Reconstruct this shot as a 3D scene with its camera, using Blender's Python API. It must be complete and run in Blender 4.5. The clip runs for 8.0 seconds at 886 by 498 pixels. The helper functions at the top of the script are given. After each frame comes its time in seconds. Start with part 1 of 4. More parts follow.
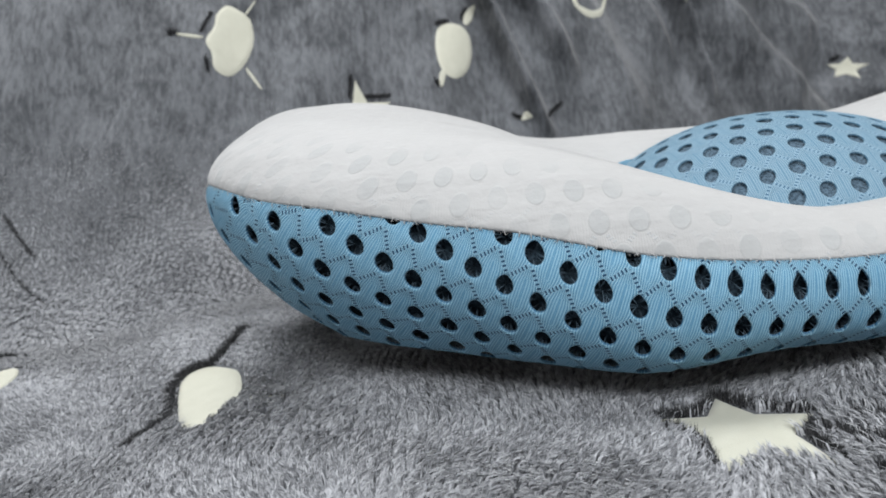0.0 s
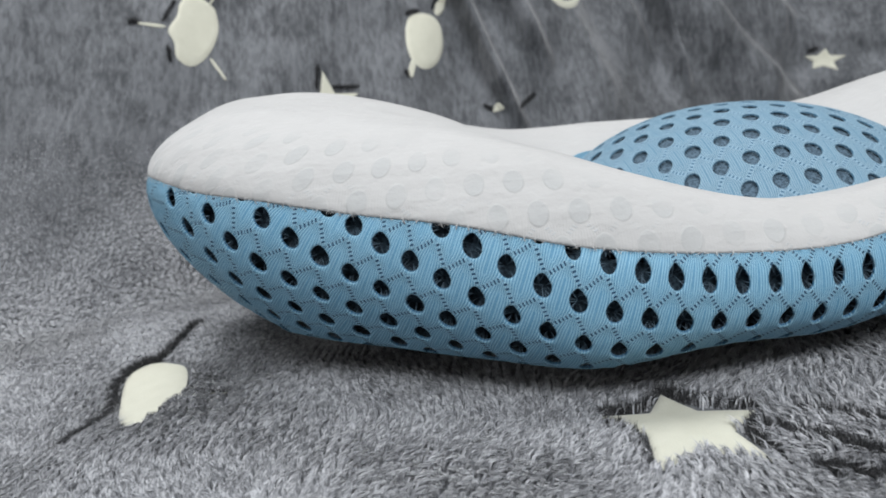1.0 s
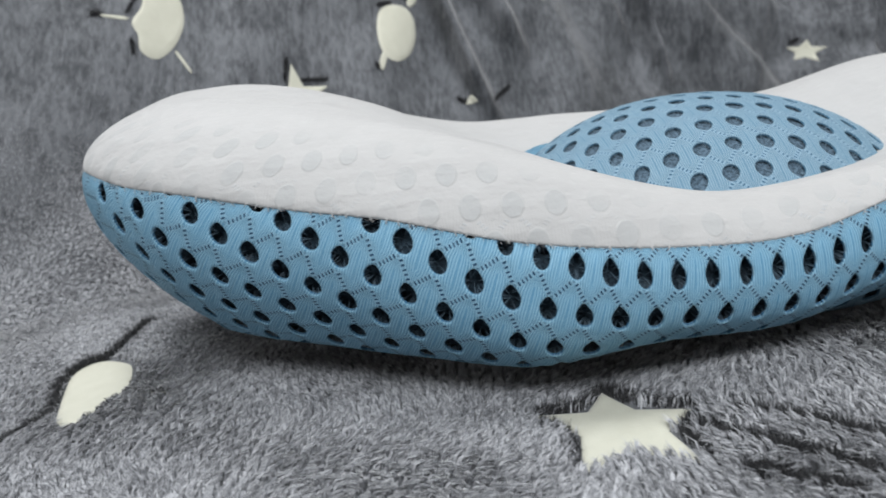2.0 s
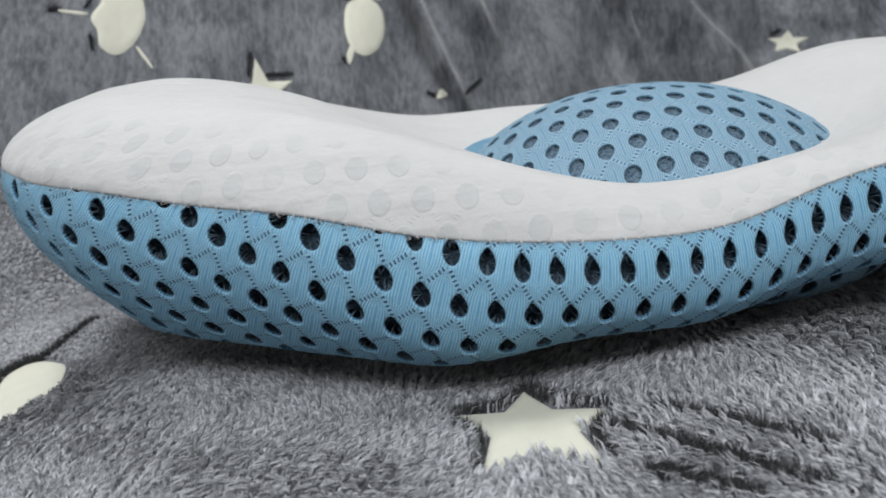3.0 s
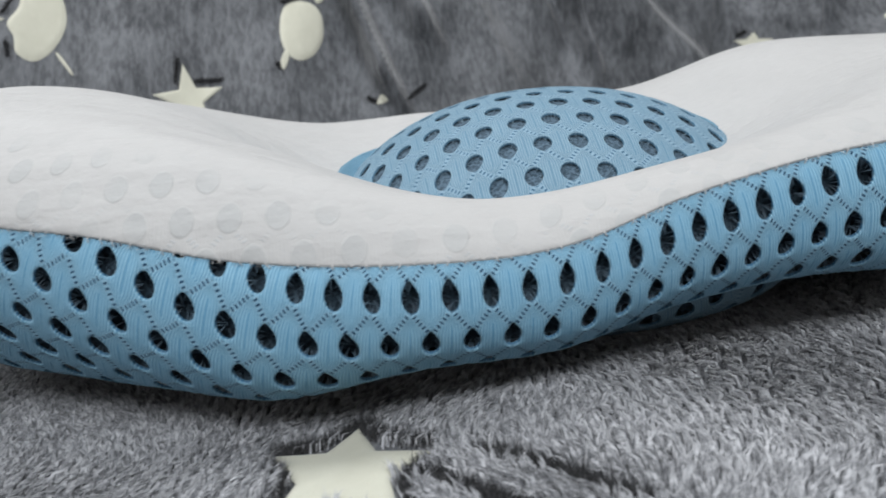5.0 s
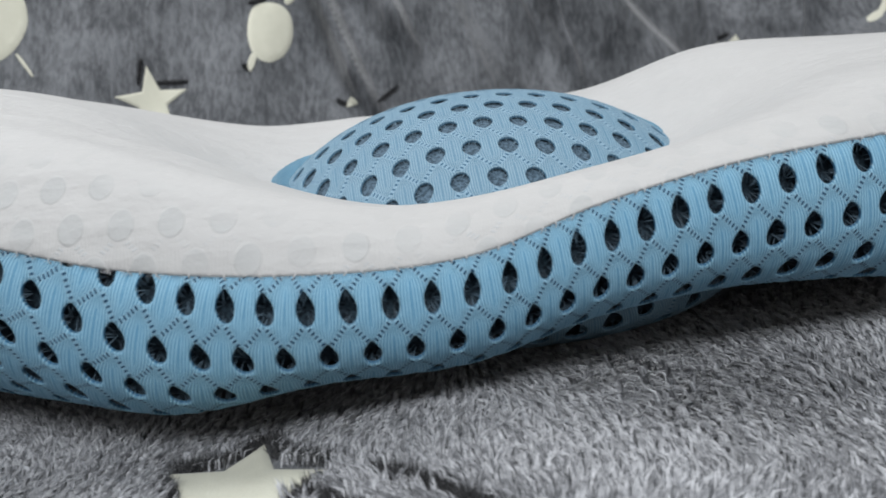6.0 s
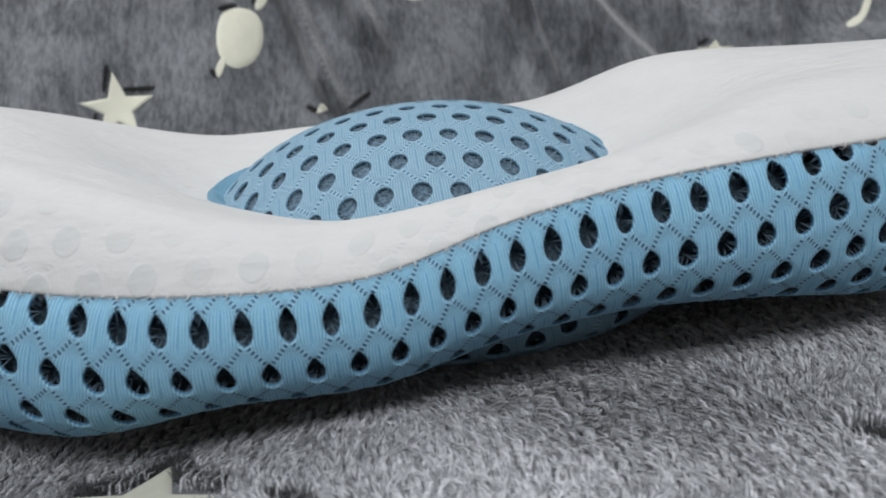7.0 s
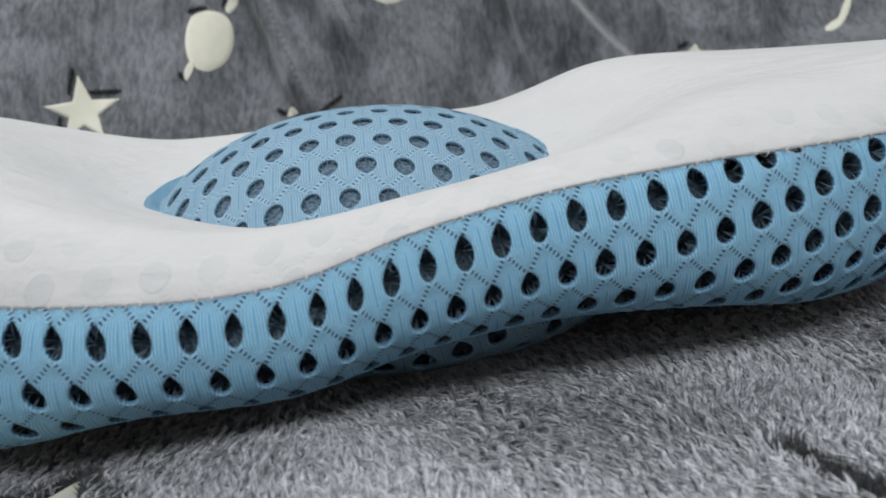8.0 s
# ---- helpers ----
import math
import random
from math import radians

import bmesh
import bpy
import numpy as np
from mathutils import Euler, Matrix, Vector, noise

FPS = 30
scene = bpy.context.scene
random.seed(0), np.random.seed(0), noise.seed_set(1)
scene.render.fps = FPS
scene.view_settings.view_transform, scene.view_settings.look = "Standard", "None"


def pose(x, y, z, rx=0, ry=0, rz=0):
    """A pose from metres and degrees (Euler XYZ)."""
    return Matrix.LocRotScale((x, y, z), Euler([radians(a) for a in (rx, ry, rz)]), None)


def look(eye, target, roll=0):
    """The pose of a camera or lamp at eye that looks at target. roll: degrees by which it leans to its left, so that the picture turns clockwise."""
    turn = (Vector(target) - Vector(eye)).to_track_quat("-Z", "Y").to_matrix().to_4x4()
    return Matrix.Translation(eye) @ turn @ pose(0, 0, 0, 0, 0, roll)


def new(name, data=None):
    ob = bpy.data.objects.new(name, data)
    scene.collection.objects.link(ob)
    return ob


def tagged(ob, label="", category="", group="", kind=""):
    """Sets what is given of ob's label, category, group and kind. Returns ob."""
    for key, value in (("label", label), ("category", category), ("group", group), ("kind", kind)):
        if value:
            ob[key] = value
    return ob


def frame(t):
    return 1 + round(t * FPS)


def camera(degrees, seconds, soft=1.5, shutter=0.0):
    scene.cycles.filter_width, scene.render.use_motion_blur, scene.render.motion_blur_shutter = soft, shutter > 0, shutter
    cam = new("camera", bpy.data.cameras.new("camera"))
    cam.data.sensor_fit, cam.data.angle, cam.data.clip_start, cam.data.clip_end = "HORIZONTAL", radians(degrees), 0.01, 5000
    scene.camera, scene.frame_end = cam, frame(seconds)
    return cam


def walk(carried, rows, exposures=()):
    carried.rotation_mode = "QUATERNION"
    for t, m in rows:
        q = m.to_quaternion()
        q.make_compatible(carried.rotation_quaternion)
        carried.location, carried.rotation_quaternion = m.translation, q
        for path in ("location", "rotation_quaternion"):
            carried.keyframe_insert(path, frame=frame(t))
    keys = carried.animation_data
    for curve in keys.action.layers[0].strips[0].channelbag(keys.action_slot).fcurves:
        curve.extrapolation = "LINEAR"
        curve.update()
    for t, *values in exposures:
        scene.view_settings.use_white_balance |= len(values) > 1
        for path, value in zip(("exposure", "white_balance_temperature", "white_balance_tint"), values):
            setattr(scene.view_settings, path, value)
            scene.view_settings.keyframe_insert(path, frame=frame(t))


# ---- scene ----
cam = camera(60.4, 8.0, 1.6, 0.6)
cam.data.dof.use_dof, cam.data.dof.focus_distance, cam.data.dof.aperture_fstop = True, 0.335, 13.0
PATH = [
    (0, (-0.00093, -6e-05, 0.14051), (-0.02845, 1.96938, -0.2067), -5.47),
    (0.5, (0.00884, 0.00407, 0.13739), (-0.00852, 1.97178, -0.22012), -5.46),
    (1, (0.02322, 0.00942, 0.13642), (0.01565, 1.97549, -0.23034), -5.44),
    (1.5, (0.03521, 0.01429, 0.13506), (0.03323, 1.97883, -0.2399), -5.48),
    (3, (0.08978, 0.0274, 0.1266), (0.07507, 1.98863, -0.26501), -6.09),
    (3.5, (0.10473, 0.03392, 0.12426), (0.08537, 1.99524, -0.26669), -6.25),
    (4, (0.11936, 0.04104, 0.12298), (0.09658, 2.00277, -0.26576), -6.29),
    (4.5, (0.14069, 0.04925, 0.12216), (0.11431, 2.01161, -0.26313), -6.40),
    (6, (0.1973, 0.06897, 0.11665), (0.16247, 2.03366, -0.25586), -6.30),
    (6.5, (0.21325, 0.07347, 0.11576), (0.17584, 2.03819, -0.25638), -6.25),
    (7, (0.23214, 0.07578, 0.11834), (0.19215, 2.04109, -0.25039), -6.21),
    (7.5, (0.24653, 0.07982, 0.117), (0.20791, 2.04588, -0.24782), -6.12),
    (8, (0.26239, 0.08304, 0.11599), (0.22523, 2.04974, -0.24554), -6.12),
]
walk(cam, [(t, look(eye, target, roll)) for t, eye, target, roll in PATH], [(0.0, -0.01), (3.5, -0.10), (8.0, -0.13)])

# ---- light ----
world = bpy.data.worlds.new("room_light")
scene.world = world
world.use_nodes = True
world.node_tree.nodes["Background"].inputs[0].default_value = (0.86, 0.93, 1.0, 1)
world.node_tree.nodes["Background"].inputs[1].default_value = 0.35


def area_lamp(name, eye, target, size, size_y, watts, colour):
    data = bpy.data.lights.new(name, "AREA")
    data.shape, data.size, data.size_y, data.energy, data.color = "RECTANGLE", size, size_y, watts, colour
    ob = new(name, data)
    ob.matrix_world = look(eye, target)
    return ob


# Overhead key lamp, out of view, inferred from the shade below the pillow.
area_lamp("unseen_lamp", (-0.38, 0.85, 2.35), (-0.05, 0.70, 0.0), 0.7, 0.7, 39, (0.96, 0.985, 1.0))
# Fill lamp added in front to brighten the blue band; hangs free, unseen.
area_lamp("unseen_lamp", (0.38, -1.40, 1.90), (0.15, 0.5, 0.0), 2.4, 0.7, 70, (0.93, 0.97, 1.0))


# ---- materials ----
class Nodes:
    """A small builder for node materials."""

    def __init__(self, name):
        self.mat = bpy.data.materials.new(name)
        self.mat.use_nodes = True
        self.tree = self.mat.node_tree
        self.bsdf = self.tree.nodes["Principled BSDF"]
        self.out = self.tree.nodes["Material Output"]

    def node(self, kind, **inputs):
        n = self.tree.nodes.new(kind)
        for key, value in inputs.items():
            self.put(n, key, value)
        return n

    def put(self, n, key, value):
        socket = n.inputs[int(key[1:])] if key[0] == "i" and key[1:].isdigit() else n.inputs[key.replace("_", " ")]
        if isinstance(value, bpy.types.NodeSocket):
            self.tree.links.new(value, socket)
        else:
            socket.default_value = value

    def math(self, op, a, b=0.0, c=0.0, clamp=False):
        n = self.node("ShaderNodeMath", i0=a, i1=b, i2=c)
        n.operation, n.use_clamp = op, clamp
        return n.outputs[0]

    def mix(self, fac, a, b, blend="MIX"):
        n = self.tree.nodes.new("ShaderNodeMix")
        n.data_type, n.blend_type = "RGBA", blend
        for k, v in ((0, fac), (6, a), (7, b)):
            if isinstance(v, bpy.types.NodeSocket):
                self.tree.links.new(v, n.inputs[k])
            else:
                n.inputs[k].default_value = v
        return n.outputs[2]

    def noise(self, scale, detail=4.0, rough=0.55, vector=None):
        n = self.node("ShaderNodeTexNoise", Scale=scale, Detail=detail, Roughness=rough)
        if vector is None:
            vector = self.tree.nodes.new("ShaderNodeTexCoord").outputs["Object"]
        self.tree.links.new(vector, n.inputs["Vector"])
        return n.outputs[0]

    def ramp(self, value, lo, hi):
        n = self.node("ShaderNodeMapRange", i0=value, i1=lo, i2=hi, i3=0.0, i4=1.0)
        n.interpolation_type = "SMOOTHSTEP"
        return n.outputs[0]

    def bump(self, height, strength, distance, normal=None):
        n = self.node("ShaderNodeBump", Strength=strength, Distance=distance, Height=height)
        if normal is not None:
            self.tree.links.new(normal, n.inputs["Normal"])
        return n.outputs[0]

    def surface(self, **inputs):
        for key, value in inputs.items():
            self.put(self.bsdf, key, value)
        return self.mat


def rgb(r, g, b):
    return (r, g, b, 1)


def fan(m, u, v):
    """The knit between the holes, by wale u and row v from a hole's middle: lanes run from the foot of each hole to the heads of the two below it, and between them the ribs fan in towards the tips of the holes. Gives the ribs' count, the distance from the next lane and the way along it."""
    au, av = m.math("ABSOLUTE", u), m.math("ABSOLUTE", v)
    down = m.math("DIVIDE", m.math("SUBTRACT", av, 0.25), 0.50, clamp=True)
    half = m.math("MULTIPLY", down, 0.5)
    upright = m.math("LESS_THAN", au, half)
    level = m.math("SUBTRACT", 1.0, upright)
    wide = m.math("ADD", m.math("MULTIPLY", upright, down), m.math("MULTIPLY", level, m.math("SUBTRACT", 1.0, down)))
    across = m.math("ADD", m.math("MULTIPLY", upright, u), m.math("MULTIPLY", level, m.math("SUBTRACT", au, 0.5)))
    count = m.math("DIVIDE", across, m.math("ADD", 0.55, m.math("MULTIPLY", wide, 0.45)))
    along = m.math("ADD", m.math("MULTIPLY", au, 9.9), m.math("MULTIPLY", av, 13.3))
    return count, m.math("ABSOLUTE", m.math("SUBTRACT", au, half)), along


def knit_material(name, light, dark, deep, pale, thread, relief, ribs, pitch, wide):
    """Knitted spacer mesh: ribs that flow round each hole, and ladders of small slits from hole to hole. UV holds the place in a cell, in rows and wales."""
    m = Nodes(name)
    uv = m.node("ShaderNodeSeparateXYZ", i0=m.tree.nodes.new("ShaderNodeUVMap").outputs[0])
    u, v = uv.outputs[0], uv.outputs[1]
    rr = m.math("ADD", m.math("MULTIPLY", u, u), m.math("MULTIPLY", v, v))
    flat = m.tree.nodes.new("ShaderNodeUVMap")
    flat.uv_map = "Flat"
    count, diag, along = fan(m, u, v)
    rib = m.math("SINE", m.math("MULTIPLY", count, 2 * math.pi * ribs))
    lane = m.math("SUBTRACT", 1.0, m.ramp(diag, wide, wide + 0.016))
    dash = m.ramp(m.math("SINE", m.math("MULTIPLY", along, 2 * math.pi / pitch)), 0.05, 0.40)
    away = m.ramp(rr, 0.080, 0.105)
    slit = m.math("MULTIPLY", m.math("MULTIPLY", lane, dash), away)
    grain = m.noise(900, 3)
    patch = m.noise(35, 3)
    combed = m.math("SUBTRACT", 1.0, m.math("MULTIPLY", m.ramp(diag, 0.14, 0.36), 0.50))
    # Rib crests lighter, furrows darker: their shading is put into the colour.
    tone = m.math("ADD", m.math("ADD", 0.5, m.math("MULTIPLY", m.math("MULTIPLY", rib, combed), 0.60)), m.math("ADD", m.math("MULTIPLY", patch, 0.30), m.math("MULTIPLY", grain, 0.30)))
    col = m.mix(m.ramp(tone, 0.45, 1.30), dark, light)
    col = m.mix(m.math("MULTIPLY", lane, m.math("MULTIPLY", away, thread)), col, pale)
    hemmed = m.math("MULTIPLY", m.ramp(diag, wide + 0.004, wide + 0.016), m.math("SUBTRACT", 1.0, m.ramp(diag, wide + 0.028, wide + 0.048)))
    col = m.mix(m.math("MULTIPLY", hemmed, m.math("MULTIPLY", away, thread)), col, pale)
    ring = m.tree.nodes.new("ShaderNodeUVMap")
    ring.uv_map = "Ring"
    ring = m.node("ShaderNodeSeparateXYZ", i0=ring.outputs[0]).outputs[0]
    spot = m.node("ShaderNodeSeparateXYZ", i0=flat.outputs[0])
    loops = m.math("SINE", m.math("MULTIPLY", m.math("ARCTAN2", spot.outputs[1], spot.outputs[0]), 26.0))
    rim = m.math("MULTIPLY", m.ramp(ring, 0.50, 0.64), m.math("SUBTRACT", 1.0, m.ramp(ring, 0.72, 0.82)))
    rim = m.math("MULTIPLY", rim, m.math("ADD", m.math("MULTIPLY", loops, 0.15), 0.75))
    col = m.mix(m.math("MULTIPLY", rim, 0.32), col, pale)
    col = m.mix(m.math("MULTIPLY", m.ramp(ring, 0.80, 0.95), 0.7), col, deep)  # shade on the holes' inner face, painted as darker colour
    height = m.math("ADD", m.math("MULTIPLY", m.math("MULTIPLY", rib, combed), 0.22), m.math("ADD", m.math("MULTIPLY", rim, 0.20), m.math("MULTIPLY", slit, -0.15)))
    # Slits are openings; the shade in them is drawn as flat dark colour.
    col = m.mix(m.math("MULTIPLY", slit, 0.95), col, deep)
    return m.surface(Base_Color=col, Roughness=0.62, Sheen_Weight=0.10, Sheen_Roughness=0.4, Sheen_Tint=light, Specular_IOR_Level=0.2, Normal=m.bump(height, relief, 0.0008))


def lining_material(name, lo, hi):
    m = Nodes(name)
    tone = m.noise(700, 3)
    return m.surface(Base_Color=m.mix(m.ramp(tone, 0.3, 0.7), lo, hi), Roughness=0.9)


def yarn_material(name, lo, hi):
    m = Nodes(name)
    rand = m.tree.nodes.new("ShaderNodeNewGeometry").outputs["Random Per Island"]
    return m.surface(Base_Color=m.mix(rand, lo, hi), Roughness=0.7)


def white_material():
    """White knit; faint ovals of the mesh underneath, in staggered rows, near the seam. UV holds wales and rows, "Flat" the metres along and above the seam."""
    m = Nodes("white_knit")
    uv = m.node("ShaderNodeSeparateXYZ", i0=m.tree.nodes.new("ShaderNodeUVMap").outputs[0])
    flat = m.tree.nodes.new("ShaderNodeUVMap")
    flat.uv_map = "Flat"
    flat = m.node("ShaderNodeSeparateXYZ", i0=flat.outputs[0])
    high = flat.outputs[1]
    best = None
    for off in (0.5, 0.0):
        a = m.math("SUBTRACT", m.math("FRACT", m.math("ADD", uv.outputs[0], off)), 0.5)
        b = m.math("SUBTRACT", m.math("FRACT", m.math("ADD", m.math("MULTIPLY", uv.outputs[1], 0.5), off)), 0.5)
        if best is None:
            cell_u, cell_v = a, m.math("MULTIPLY", b, 2.0)
        a, b = m.math("DIVIDE", a, 0.270), m.math("DIVIDE", b, 0.185)
        r = m.math("ADD", m.math("MULTIPLY", a, a), m.math("MULTIPLY", b, b))
        best = r if best is None else m.math("MINIMUM", best, r)
    dot = m.math("SUBTRACT", 1.0, m.ramp(best, 0.72, 1.12))
    some = m.ramp(m.noise(30, 2), 0.34, 0.58)
    near = m.math("SUBTRACT", 1.0, m.ramp(m.math("SUBTRACT", high, m.math("MULTIPLY", m.ramp(flat.outputs[0], -0.02, -0.13), 0.022)), 0.008, 0.028))
    dot = m.math("MULTIPLY", m.math("MULTIPLY", dot, near), m.math("ADD", m.math("MULTIPLY", some, 0.7), 0.3))
    count, lane, along = fan(m, cell_u, cell_v)
    lane = m.math("SUBTRACT", 1.0, m.ramp(lane, 0.06, 0.10))
    dash = m.ramp(m.math("SINE", m.math("MULTIPLY", along, 2 * math.pi / 1.7)), -0.2, 0.4)
    edge = m.math("SUBTRACT", 1.0, m.ramp(high, 0.006, 0.018))
    lace = m.math("MULTIPLY", m.math("MULTIPLY", m.math("MULTIPLY", lane, m.ramp(best, 1.1, 1.5)), dash), m.math("MULTIPLY", edge, m.math("ADD", m.math("MULTIPLY", some, 0.8), 0.2)))
    weave = m.math("MULTIPLY", m.math("SINE", m.math("MULTIPLY", count, 2 * math.pi * 13)), m.math("MULTIPLY", m.math("MULTIPLY", edge, some), m.ramp(best, 1.0, 1.3)))
    col = m.mix(m.noise(40, 4), rgb(0.402, 0.396, 0.393), rgb(0.446, 0.440, 0.437))
    inner = m.mix(m.noise(900, 3), rgb(0.335, 0.342, 0.345), rgb(0.385, 0.391, 0.393))
    col = m.mix(m.math("MULTIPLY", dot, 0.62), col, inner)
    col = m.mix(m.math("MULTIPLY", lace, 0.45), col, rgb(0.36, 0.39, 0.42))
    bump = m.bump(m.math("SUBTRACT", m.math("MULTIPLY", weave, 0.07), m.math("ADD", m.math("MULTIPLY", dot, 0.55), m.math("MULTIPLY", lace, 0.28))), 0.6, 0.0007)
    stretch = m.node("ShaderNodeVectorMath", i0=m.tree.nodes.new("ShaderNodeTexCoord").outputs["Object"], i1=(18.0, 60.0, 60.0))
    stretch.operation = "MULTIPLY"
    folds = m.noise(1.0, 3, 0.5, stretch.outputs[0])
    bump = m.bump(m.noise(1400, 2), 0.10, 0.0006, bump)
    bump = m.bump(m.noise(80, 4), 0.38, 0.003, bump)
    bump = m.bump(m.noise(26, 3), 0.35, 0.005, bump)
    bump = m.bump(folds, 0.36, 0.006, bump)
    return m.surface(Base_Color=col, Roughness=0.75, Sheen_Weight=0.25, Normal=bump)


def plush_material(name, lo, hi, island):
    """Plush: fine grain, brushed patches; strands vary one by one."""
    m = Nodes(name)
    if island:
        fine = m.tree.nodes.new("ShaderNodeNewGeometry").outputs["Random Per Island"]
        patch = m.math("ADD", m.math("MULTIPLY", m.noise(14, 3), 0.4), m.math("MULTIPLY", m.noise(300, 2), 0.6))
        tone = m.math("ADD", m.math("MULTIPLY", fine, 0.48), m.math("MULTIPLY", m.ramp(patch, 0.28, 0.72), 0.52))
        extra = {}
    else:
        brush = m.node("ShaderNodeVectorMath", i0=m.tree.nodes.new("ShaderNodeTexCoord").outputs["Object"], i1=(1.0, 0.36, 0.30))
        brush.operation = "MULTIPLY"
        fine = m.noise(260, 4, 0.7, brush.outputs[0])
        lock = m.noise(75, 3, 0.6, brush.outputs[0])
        patch = m.noise(16, 4, 0.6)
        tone = m.math("ADD", m.math("MULTIPLY", m.ramp(fine, 0.30, 0.70), 0.40), m.math("ADD", m.math("MULTIPLY", m.ramp(lock, 0.25, 0.75), 0.28), m.math("MULTIPLY", m.ramp(patch, 0.25, 0.75), 0.32)))
        extra = {"Normal": m.bump(m.math("ADD", fine, m.math("MULTIPLY", lock, 1.5)), 0.5, 0.004)}
    return m.surface(Base_Color=m.mix(m.ramp(tone, 0.1, 0.9), lo, hi), Roughness=0.8, Sheen_Weight=0.35, Sheen_Roughness=0.35, **extra)


def cream_material():
    m = Nodes("cream_plush")
    col = m.mix(m.noise(90, 4), rgb(0.48, 0.47, 0.385), rgb(0.58, 0.57, 0.48))
    return m.surface(Base_Color=col, Roughness=0.85, Sheen_Weight=0.2, Normal=m.bump(m.noise(900, 3), 0.4, 0.001))


def plain_material(name, colour, scale=20):
    m = Nodes(name)
    lo = tuple(c * 0.93 for c in colour[:3]) + (1,)
    return m.surface(Base_Color=m.mix(m.noise(scale), lo, colour), Roughness=0.9, Specular_IOR_Level=0.1, Normal=m.bump(m.noise(scale * 20), 0.15, 0.002))


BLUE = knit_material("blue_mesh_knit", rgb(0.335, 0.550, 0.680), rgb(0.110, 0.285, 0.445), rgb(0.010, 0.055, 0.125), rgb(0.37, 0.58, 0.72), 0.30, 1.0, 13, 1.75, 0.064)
# Same fabric as the band; its haze and stronger light sit in this tone.
TONED_BLUE = knit_material("toned_blue_mesh_knit", rgb(0.250, 0.358, 0.436), rgb(0.104, 0.205, 0.290), rgb(0.04, 0.115, 0.19), rgb(0.30, 0.435, 0.55), 0.50, 0.7, 14, 1.9, 0.062)
# Hole shade is put into these tones; the paler pair stands for light.
LINING = lining_material("shaded_lining", rgb(0.005, 0.012, 0.021), rgb(0.034, 0.064, 0.092))
LIT_LINING = lining_material("lit_lining", rgb(0.018, 0.038, 0.058), rgb(0.095, 0.15, 0.205))
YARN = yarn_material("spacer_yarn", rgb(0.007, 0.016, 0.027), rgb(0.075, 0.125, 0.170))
LIT_YARN = yarn_material("lit_spacer_yarn", rgb(0.02, 0.04, 0.06), rgb(0.15, 0.23, 0.30))
WHITE = white_material()
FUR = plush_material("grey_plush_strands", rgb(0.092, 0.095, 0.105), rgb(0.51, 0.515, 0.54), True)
# Shade between the strands and up the back is put into this tone.
SHADED_PLUSH = plush_material("shaded_grey_plush", rgb(0.039, 0.042, 0.048), rgb(0.158, 0.164, 0.178), False)
CREAM = cream_material()
# Black for printed lines and for the shade down in the carved gaps.
PRINT_SHADE = plain_material("groove_print_shade", rgb(0.016, 0.016, 0.018))
GROOVE_SHADE_FUR = plush_material("groove_shade_strands", rgb(0.006, 0.006, 0.007), rgb(0.055, 0.055, 0.06), True)
PLASTER = plain_material("wall_paint", rgb(0.57, 0.56, 0.55))


# ---- helpers for meshes ----
def mesh_object(name, verts, faces, material, parent=None, label="", uvs=None, smooth=True):
    """One mesh object out of arrays; faces all have the same number of corners, or are a list of lists."""
    me = bpy.data.meshes.new(name)
    verts = np.asarray(verts, np.float32)
    if isinstance(faces, np.ndarray):
        k = faces.shape[1]
        me.vertices.add(len(verts))
        me.vertices.foreach_set("co", verts.ravel())
        me.loops.add(faces.size)
        me.loops.foreach_set("vertex_index", faces.astype(np.int32).ravel())
        me.polygons.add(len(faces))
        me.polygons.foreach_set("loop_start", np.arange(0, faces.size, k, dtype=np.int32))
        me.update(calc_edges=True)
    else:
        me.from_pydata([tuple(v) for v in verts.tolist()], [], faces)
    if uvs is not None:
        for k, layer_name in enumerate(("UVMap", "Flat", "Ring")[:np.shape(uvs)[1] // 2]):
            layer = me.uv_layers.new(name=layer_name)
            layer.data.foreach_set("uv", np.ascontiguousarray(np.asarray(uvs, np.float32)[:, 2 * k:2 * k + 2]).ravel())
    if smooth:
        me.polygons.foreach_set("use_smooth", np.ones(len(me.polygons), bool))
    me.materials.append(material)
    ob = new(name, me)
    if parent is not None:
        ob.parent = parent
    if label:
        tagged(ob, label)
    return ob


def grid_faces(rows, cols, wrap=False):
    i, j = np.meshgrid(np.arange(rows - (0 if wrap else 1)), np.arange(cols - 1), indexing="ij")
    k = (i + 1) % rows
    return np.stack([i * cols + j, k * cols + j, k * cols + j + 1, i * cols + j + 1], -1).reshape(-1, 4)


def box(name, lo, hi, material):
    x0, y0, z0 = lo
    x1, y1, z1 = hi
    v = [(x, y, z) for x in (x0, x1) for y in (y0, y1) for z in (z0, z1)]
    f = [[0, 1, 3, 2], [4, 6, 7, 5], [0, 4, 5, 1], [2, 3, 7, 6], [0, 2, 6, 4], [1, 5, 7, 3]]
    return mesh_object(name, v, f, material, smooth=False)


